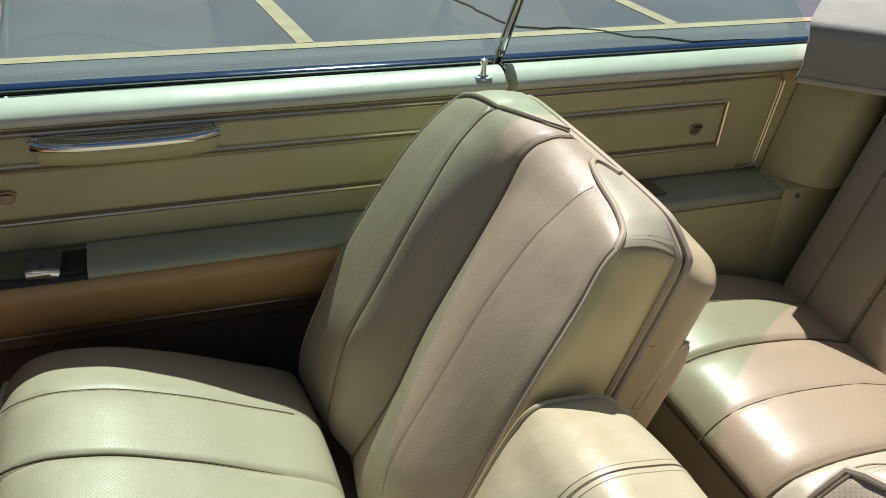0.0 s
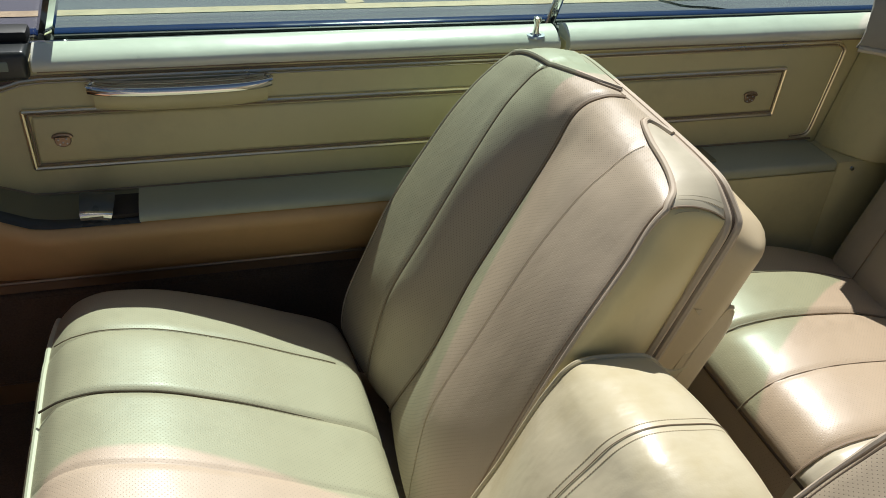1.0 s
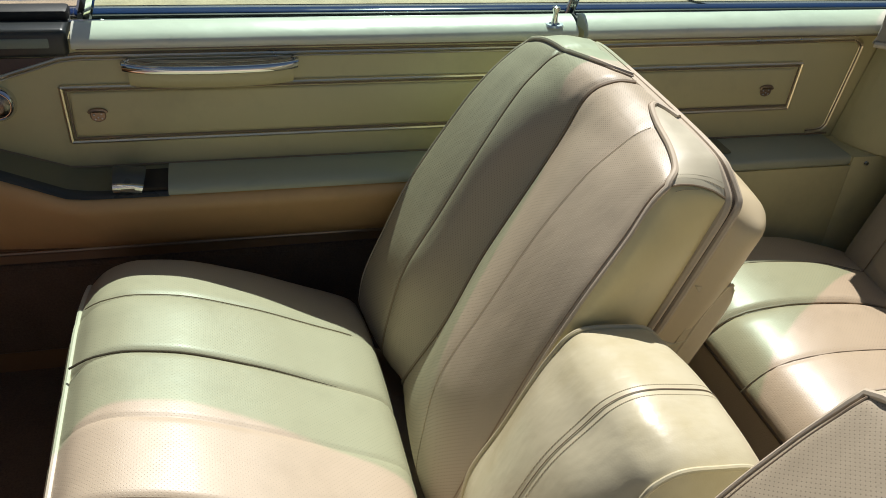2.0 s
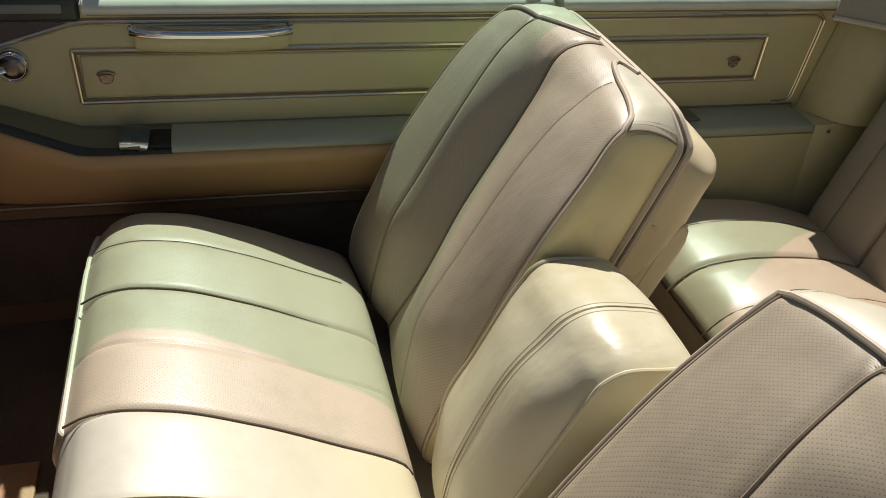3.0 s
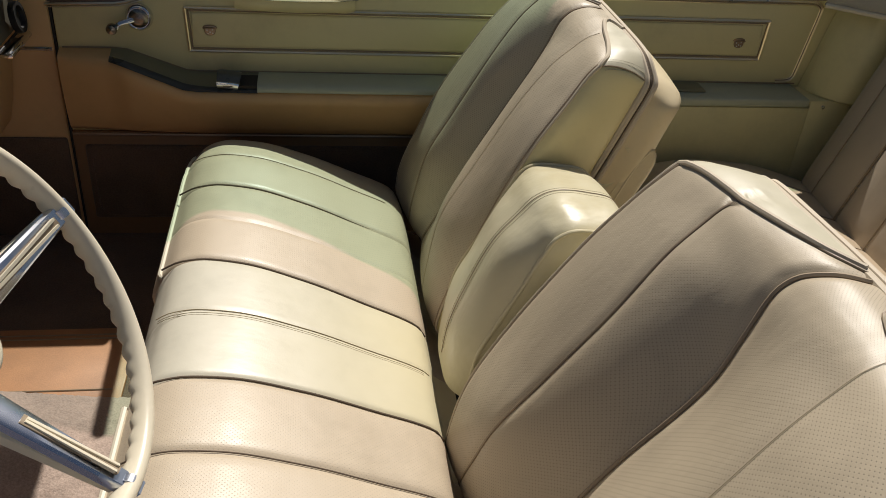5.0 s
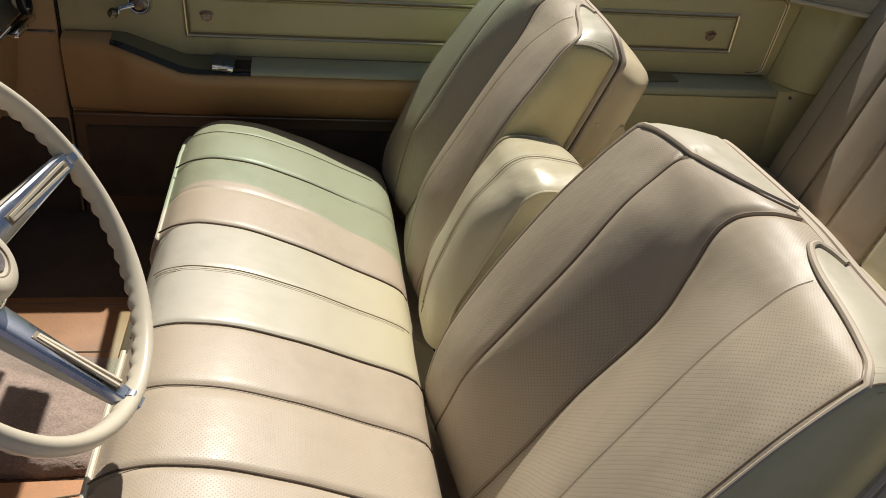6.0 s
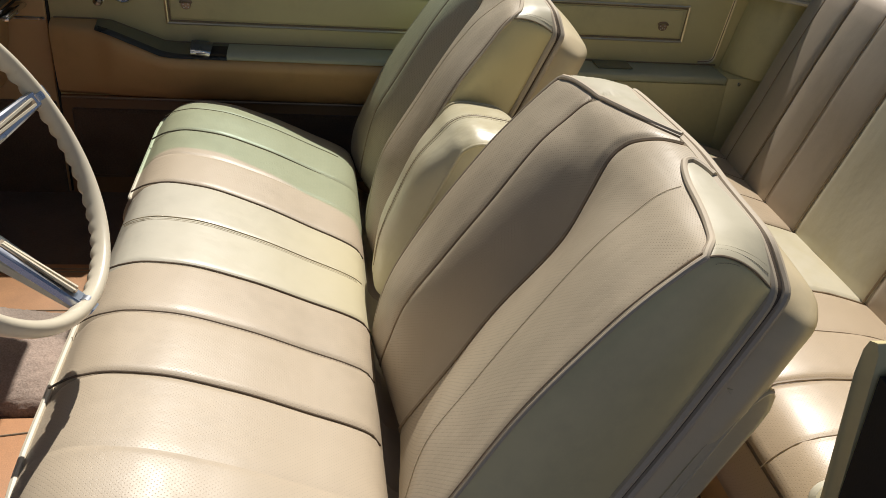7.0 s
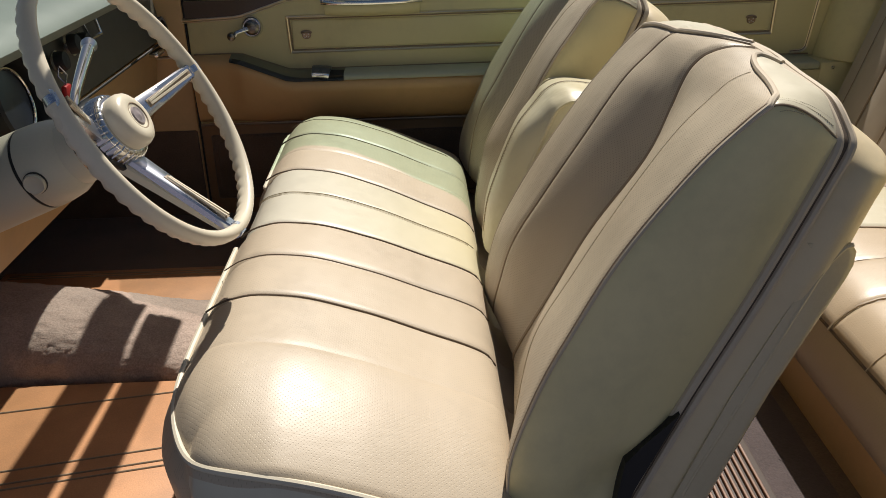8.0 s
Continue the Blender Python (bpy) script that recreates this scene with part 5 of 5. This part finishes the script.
part("outer_skin", extrude([(-0.88, 0.22), (-0.90, 0.75), (-0.87, 0.96), (-0.84, 1.0), (-0.80, 1.0), (-0.80, 0.95), (-0.86, 0.92), (-0.87, 0.22)], 0.605, 1.9), BODYPAINT, dq)
part("torn_windlace", tube(spline([(0.475, -0.70, 0.60), (0.462, -0.703, 0.66), (0.452, -0.704, 0.70), (0.455, -0.69, 0.72), (0.47, -0.685, 0.725)], 6), 0.013, 8), CREAM, dq, "loose rounded end of the windlace")

# ---- dashboard ----
dash = thing("dashboard", "grey-green padded dashboard with dark instrument face", "dashboard", (-0.95, 0, 0.8))
PADP = [(-1.14, 1.02), (-1.02, 1.062), (-0.88, 1.066), (-0.80, 1.056), (-0.755, 1.040), (-0.742, 1.025), (-0.748, 1.010), (-0.80, 1.000), (-1.14, 0.99)]


def along_y(profile, y0, y1, steps_=10, warp=None):
    """A closed profile of (x, z) drawn out along y."""
    bm = bmesh.new()
    rings = []
    for i in range(steps_ + 1):
        y = y0 + (y1 - y0) * i / steps_
        rings.append([bm.verts.new(warp(x, y, z) if warp else (x, y, z)) for x, z in profile])
    k = len(profile)
    for a, c in zip(rings, rings[1:]):
        for j in range(k):
            bm.faces.new((a[j], a[(j + 1) % k], c[(j + 1) % k], c[j]))
    bm.faces.new(rings[0])
    bm.faces.new(rings[-1][::-1])
    return bm


part("pad", along_y(PADP, -0.74, 0.765, 16), DASHPAD, dash, "grey-green padded dash top", angle=60)
face = part("instrument_face", along_y([(-0.805, 1.002), (-0.785, 0.870), (-0.81, 0.855), (-1.0, 0.85), (-1.0, 1.002)], -0.74, 0.76, 4), surface("dark_dash_face", (0.10, 0.095, 0.075), 0.4), dash, "dark dash face with controls")
part("lower_trim", tube([(-0.784, -0.74, 0.862), (-0.784, 0.76, 0.862)], 0.003, 8), BLACK, dash)
part("glovebox_panel", along_y([(-0.805, 0.854), (-0.825, 0.72), (-0.84, 0.66), (-1.0, 0.64), (-1.0, 0.854)], -0.74, 0.755, 4), LOWER, dash, "tan lower dash panel")
part("vent", lathe([(0.0, 0.0), (0.03, 0.0), (0.03, 0.012), (0.022, 0.012), (0.02, 0.004), (0.0, 0.004)], 24, pose(-0.775, 0.70, 0.90, 0, 80, 0)), BLACK, dash, "black round air vent")
part("end_strip", block((-0.79, 0.62, 0.845), (-0.765, 0.755, 0.855), 0.003), CHROME, dash)
part("radio_frame", tube([(-0.792, 0.24, 0.994), (-0.792, 0.31, 0.994), (-0.784, 0.31, 0.962), (-0.784, 0.24, 0.962)], 0.004, 6, closed=True), CHROME, dash)
for y, z in ((0.06, 0.955), (0.135, 0.972), (0.19, 0.965)):
    k = part("knob", lathe([(0.0, 0.0), (0.019, 0.0), (0.019, 0.014), (0.016, 0.022), (0.0, 0.023)], 20, pose(-0.788, y, z, 0, 80, 0)), BLACK, dash)
    part("knob_ring", lathe([(0.0, 0.0), (0.0215, 0.0), (0.0215, 0.005), (0.0, 0.005)], 20, pose(-0.786, y, z, 0, 80, 0)), CHROME, k)
pod = part("gauge_pod", lathe([(0.0, -0.02), (0.079, -0.02), (0.080, 0.035), (0.075, 0.039), (0.068, 0.0), (0.0, -0.004)], 36, pose(-0.785, -0.180, 0.938, 0, 78, 0)), BLACK, dash, "deep black gauge pod")
gauge = part("gauge", lathe([(0.0, 0.0), (0.055, 0.0), (0.056, 0.008), (0.050, 0.010), (0.0, 0.008)], 36, pose(-0.776, -0.178, 0.940, 0, 78, 0)), DIAL, pod, "dark round gauge face")
part("bezel", tube([pose(-0.772, -0.178, 0.941, 0, 78, 0) @ Vector((0.055 * math.cos(a), 0.055 * math.sin(a), 0.008)) for a in (2 * math.pi * i / 40 for i in range(40))], 0.0024, 8, closed=True), CHROME, pod)
key = part("ignition_key", tube([(-0.77, 0.03, 0.955), (-0.762, 0.036, 0.938), (-0.765, 0.032, 0.920), (-0.773, 0.026, 0.938)], 0.002, 6, closed=True), BRUSHED, dash)
part("red_tag", block((-0.772, 0.020, 0.885), (-0.760, 0.048, 0.920), 0.005), RED, key)

kick = thing("kick_panel", "brown shaded kick panel ahead of the door", "kick panel", (-1.0, 0.78, 0.3))
part("panel", block((-1.34, 0.765, 0.28), (-0.7305, 0.82, 0.97), 0.004), LOWER, kick)
part("carpet_edge", block((-1.33, 0.757, 0.30), (-0.734, 0.768, 0.615), 0.006), CARPETDARK, kick)
part("trim_bead", tube([(-1.3, 0.763, 0.815), (-0.734, 0.763, 0.815)], 0.004, 6), BRUSHED, kick)

# ---- steering wheel and column ----
WC = Vector((-0.478, -0.416, 0.989))
WN = Vector((0.862, -0.06, 0.503)).normalized()
WU = (Vector((0, 0, 1)) - WN * WN.z).normalized()
WR = WU.cross(WN)
WM = Matrix((WR, WU, WN)).transposed().to_4x4()
WM.translation = WC
if WM.to_3x3().determinant() < 0:
    WM = WM @ Matrix.Diagonal((-1, 1, 1, 1))
FLIP = 1 if (WM.to_3x3() @ Vector((1, 0, 0))).y > 0 else -1
wheel = thing("steering_wheel", "ivory steering wheel with scalloped grip and chrome spokes", "steering wheel", tuple(WC))


def wheel_point(r, deg, h=0.0):
    a = radians(deg)
    return WM @ Vector((FLIP * r * math.cos(a), r * math.sin(a), h))


bm = bmesh.new()
NS, NT = 720, 20
RIM = 0.196
rings = []
for i in range(NS):
    a = 360 * i / NS
    wave = (0.5 + 0.5 * math.cos(radians(a) * 60)) ** 0.7
    ring = []
    for j in range(NT):
        b = 2 * math.pi * j / NT
        cx, cz = math.cos(b), math.sin(b)
        r = 0.0098
        dr, dh = r * cx * 0.95, r * cz * 1.2
        grip = wave * 0.0034 * max(0.0, -cz * 0.95 - cx * 0.25)
        dh -= grip
        dr += grip * 0.35 * cx
        ring.append(bm.verts.new(wheel_point(RIM + dr, a, dh)))
    rings.append(ring)
for i in range(NS):
    a, c = rings[i], rings[(i + 1) % NS]
    for j in range(NT):
        bm.faces.new((a[j], a[(j + 1) % NT], c[(j + 1) % NT], c[j]))
rim = part("rim", bm, IVORY, wheel, "ivory plastic rim with finger grips", angle=60)
SPOKES = (2, 160, 264)


def spoke_bar(deg, r0, r1, w0, w1, h0, h1, lift0, lift1):
    bm = bmesh.new()
    a = radians(deg)
    t = Vector((-math.sin(a), math.cos(a)))
    d = Vector((math.cos(a), math.sin(a)))
    rings = []
    for i in range(9):
        k = i / 8
        r, w, h, lift = r0 + (r1 - r0) * k, w0 + (w1 - w0) * k, h0 + (h1 - h0) * k, lift0 + (lift1 - lift0) * k
        ring = []
        for u, v in ((-1, -1), (1, -1), (1, 0.5), (0.8, 1), (-0.8, 1), (-1, 0.5)):
            p = d * r + t * u * w / 2
            ring.append(bm.verts.new(WM @ Vector((FLIP * p.x, p.y, lift + v * h / 2))))
        rings.append(ring)
    for q, c in zip(rings, rings[1:]):
        for j in range(6):
            bm.faces.new((q[j], q[(j + 1) % 6], c[(j + 1) % 6], c[j]))
    bm.faces.new(rings[0])
    bm.faces.new(rings[-1][::-1])
    return bm


for deg in SPOKES:
    s = part("spoke", spoke_bar(deg, 0.04, 0.204, 0.034, 0.021, 0.010, 0.012, -0.064, 0.004), BRUSHED, wheel, "brushed steel spoke")
    part("ivory_back", spoke_bar(deg, 0.04, 0.188, 0.040, 0.020, 0.016, 0.010, -0.079, -0.009), IVORY, s, "ivory backing of the spoke")
    part("inlay_slot", spoke_bar(deg, 0.085, 0.176, 0.0125, 0.010, 0.003, 0.003, -0.0400, 0.0020), DARKPIPE, s)
    for side in (-1, 1):
        part("inlay", spoke_bar(deg + side * 1.35, 0.088, 0.173, 0.0040, 0.0034, 0.004, 0.004, -0.0375, 0.0022), IVORY, s)
    part("rim_clasp", tube([wheel_point(0.196, deg - 1.5), wheel_point(0.196, deg + 1.5)], 0.0114, 12), BRUSHED, s)
HUBCHROME = surface("hub_chrome", (0.62, 0.63, 0.64), 0.12, 1.0, vary=0.1, relief=0.0)
CREST = surface("faded_crest", (0.34, 0.29, 0.29), 0.4, 0.3, vary=0.35, big=160, fine=400, relief=0.2)
hubm = WM @ Matrix.Translation((0, 0, -0.062))
hub = part("hub_ring", lathe([(0.0, -0.040), (0.040, -0.040), (0.046, -0.030), (0.0475, -0.024), (0.0490, -0.010), (0.0475, 0.010), (0.0440, 0.0155), (0.038, 0.017), (0.0, 0.016)], 300, hubm, 0.025, 30), HUBCHROME, wheel, "fluted chrome hub ring", angle=70)
part("black_ring", lathe([(0.0, -0.004), (0.0540, -0.004), (0.0545, -0.001), (0.0540, 0.002), (0.0, 0.002)], 64, hubm @ Matrix.Translation((0, 0, -0.010))), BLACK, hub)
part("collar", lathe([(0.0, -0.075), (0.034, -0.075), (0.040, -0.050), (0.043, -0.038), (0.0, -0.038)], 48, hubm), HUBCHROME, hub)
cap = part("horn_cap", lathe([(0.0, 0.0), (0.0385, 0.0), (0.0390, 0.008), (0.0385, 0.014), (0.0360, 0.020), (0.030, 0.0240), (0.020, 0.026), (0.018, 0.0245), (0.0, 0.0245)], 48, hubm @ Matrix.Translation((0, 0, 0.016))), IVORY, wheel, "ivory horn cap", angle=60)
part("groove_ring", tube([hubm @ Vector((0.019 * math.cos(a), 0.019 * math.sin(a), 0.0408)) for a in (2 * math.pi * i / 32 for i in range(32))], 0.0012, 6, closed=True), DARKPIPE, cap)
part("crest", lathe([(0.0, 0.0), (0.0135, 0.0), (0.012, 0.002), (0.008, 0.0012), (0.005, 0.0025), (0.0, 0.003)], 20, hubm @ Matrix.Translation((0, 0, 0.0404))), CREST, cap, "grey pink crest")

column = thing("steering_column", "cream painted steering column shroud", "steering column", tuple(WC))
CN = Vector((0.93, -0.06, 0.37)).normalized()
CU = (Vector((0, 0, 1)) - CN * CN.z).normalized()
cm = Matrix((CU.cross(CN), CU, CN)).transposed().to_4x4()
cm.translation = WM @ Vector((0, 0.0, -0.10))
part("collar", lathe([(0.0, 0.0), (0.040, 0.0), (0.044, -0.02), (0.046, -0.03), (0.0, -0.03)], 40, cm), COLUMN, column)
shroud = part("shroud", lathe([(0.0, -0.028), (0.046, -0.028), (0.054, -0.045), (0.057, -0.065), (0.058, -0.084), (0.0, -0.084)], 40, cm), COLUMN, column, angle=30)
part("lower_shroud", lathe([(0.0, -0.089), (0.058, -0.089), (0.060, -0.30), (0.062, -0.46), (0.0, -0.46)], 40, cm), COLUMN, column, angle=30)
part("seam_ring", lathe([(0.0, -0.083), (0.0572, -0.083), (0.0572, -0.090), (0.0, -0.090)], 40, cm), BLACK, column)
BOSSWAY = Vector((-0.988, -0.156, 0.0))
part("turn_signal_boss", lathe([(0.0, 0.0), (0.0150, 0.0), (0.0145, 0.007), (0.0130, 0.0085), (0.011, 0.0075), (0.0, 0.0080)], 28, cm @ Matrix.Translation(BOSSWAY * 0.054 + Vector((0, 0, -0.070))) @ BOSSWAY.to_track_quat("Z", "Y").to_matrix().to_4x4()), COLUMN, shroud)
part("gap", lathe([(0.0, 0.0), (0.0157, 0.0), (0.0157, 0.0034), (0.0, 0.0036)], 28, cm @ Matrix.Translation(BOSSWAY * 0.0545 + Vector((0, 0, -0.070))) @ BOSSWAY.to_track_quat("Z", "Y").to_matrix().to_4x4()), BLACK, shroud)
lever = part("shift_lever", tube(spline([(-0.585, -0.395, 0.955), (-0.595, -0.37, 0.985), (-0.605, -0.30, 1.012), (-0.618, -0.215, 1.034)], 8), lambda t: 0.0055 + 0.004 * t, 10), CHROME, column, "chrome shift lever with flat knob")
part("knob", lathe([(0.0, 0.0), (0.009, 0.0), (0.0125, 0.012), (0.011, 0.017), (0.0, 0.018)], 20, pose(-0.618, -0.225, 1.031, -70, 0, 0)), BRUSHED, lever)

# ---- floor mats ----


# rib colour lowered to stand for the footwell's shade
RIBRUBBER = surface("shaded_rib_rubber", (0.21, 0.105, 0.06), 0.55, vary=0.25, fine=420, relief=0.3)


def rubber_mat(x0, x1, y0, y1, z, label, lines=(), ribs=0, material=None):
    """A moulded sheet: lines are thin dark grooves along x, ribs run along y."""
    mat = thing("floor_mat", label, "floor mat", ((x0 + x1) / 2, (y0 + y1) / 2, z), "rubber floor mats")
    part("sheet", block((x0, y0, z), (x1, y1, z + 0.008), 0.004), material or RUBBERMAT, mat)
    for y, drift in lines:
        part("moulded_line", tube([(x0 + 0.02, y, z + 0.0085), (x1 - 0.02, y + drift, z + 0.0085)], 0.0019, 6), DARKPIPE, mat)
    for i in range(ribs):
        x = x0 + 0.02 + i * 0.0105
        part("rib", block((x, y0 + 0.03, z + 0.007), (x + 0.0045, y1 - 0.03, z + 0.013), 0.001, 1), RIBRUBBER, mat)
    return mat


rubber_mat(-1.15, -0.55, 0.172, 0.385, 0.372, "tan rubber floor mat with moulded border in the passenger footwell", ((0.350, 0.0), (0.362, 0.0), (0.20, 0.0)))
rubber_mat(-1.15, -0.47, -0.70, -0.125, 0.372, "orange tan rubber floor mat with moulded lines in the driver's footwell", ((-0.250, 0.10), (-0.44, 0.12), (-0.475, 0.12), (-0.49, 0.12), (-0.60, 0.12)))
rubber_mat(0.12, 0.400, -0.62, -0.36, 0.372, "dark brown rubber mat with tan ribs in the rear footwell", (), 24, MATDARK)
rug = thing("rear_carpet", "plum brown carpet in the rear footwell beside the mat", "carpet", (0.3, 0, 0.37))
part("carpet_sheet", block((0.10, -0.66, 0.366), (0.50, 0.68, 0.3725), 0.003), CARPETPLUM, rug)
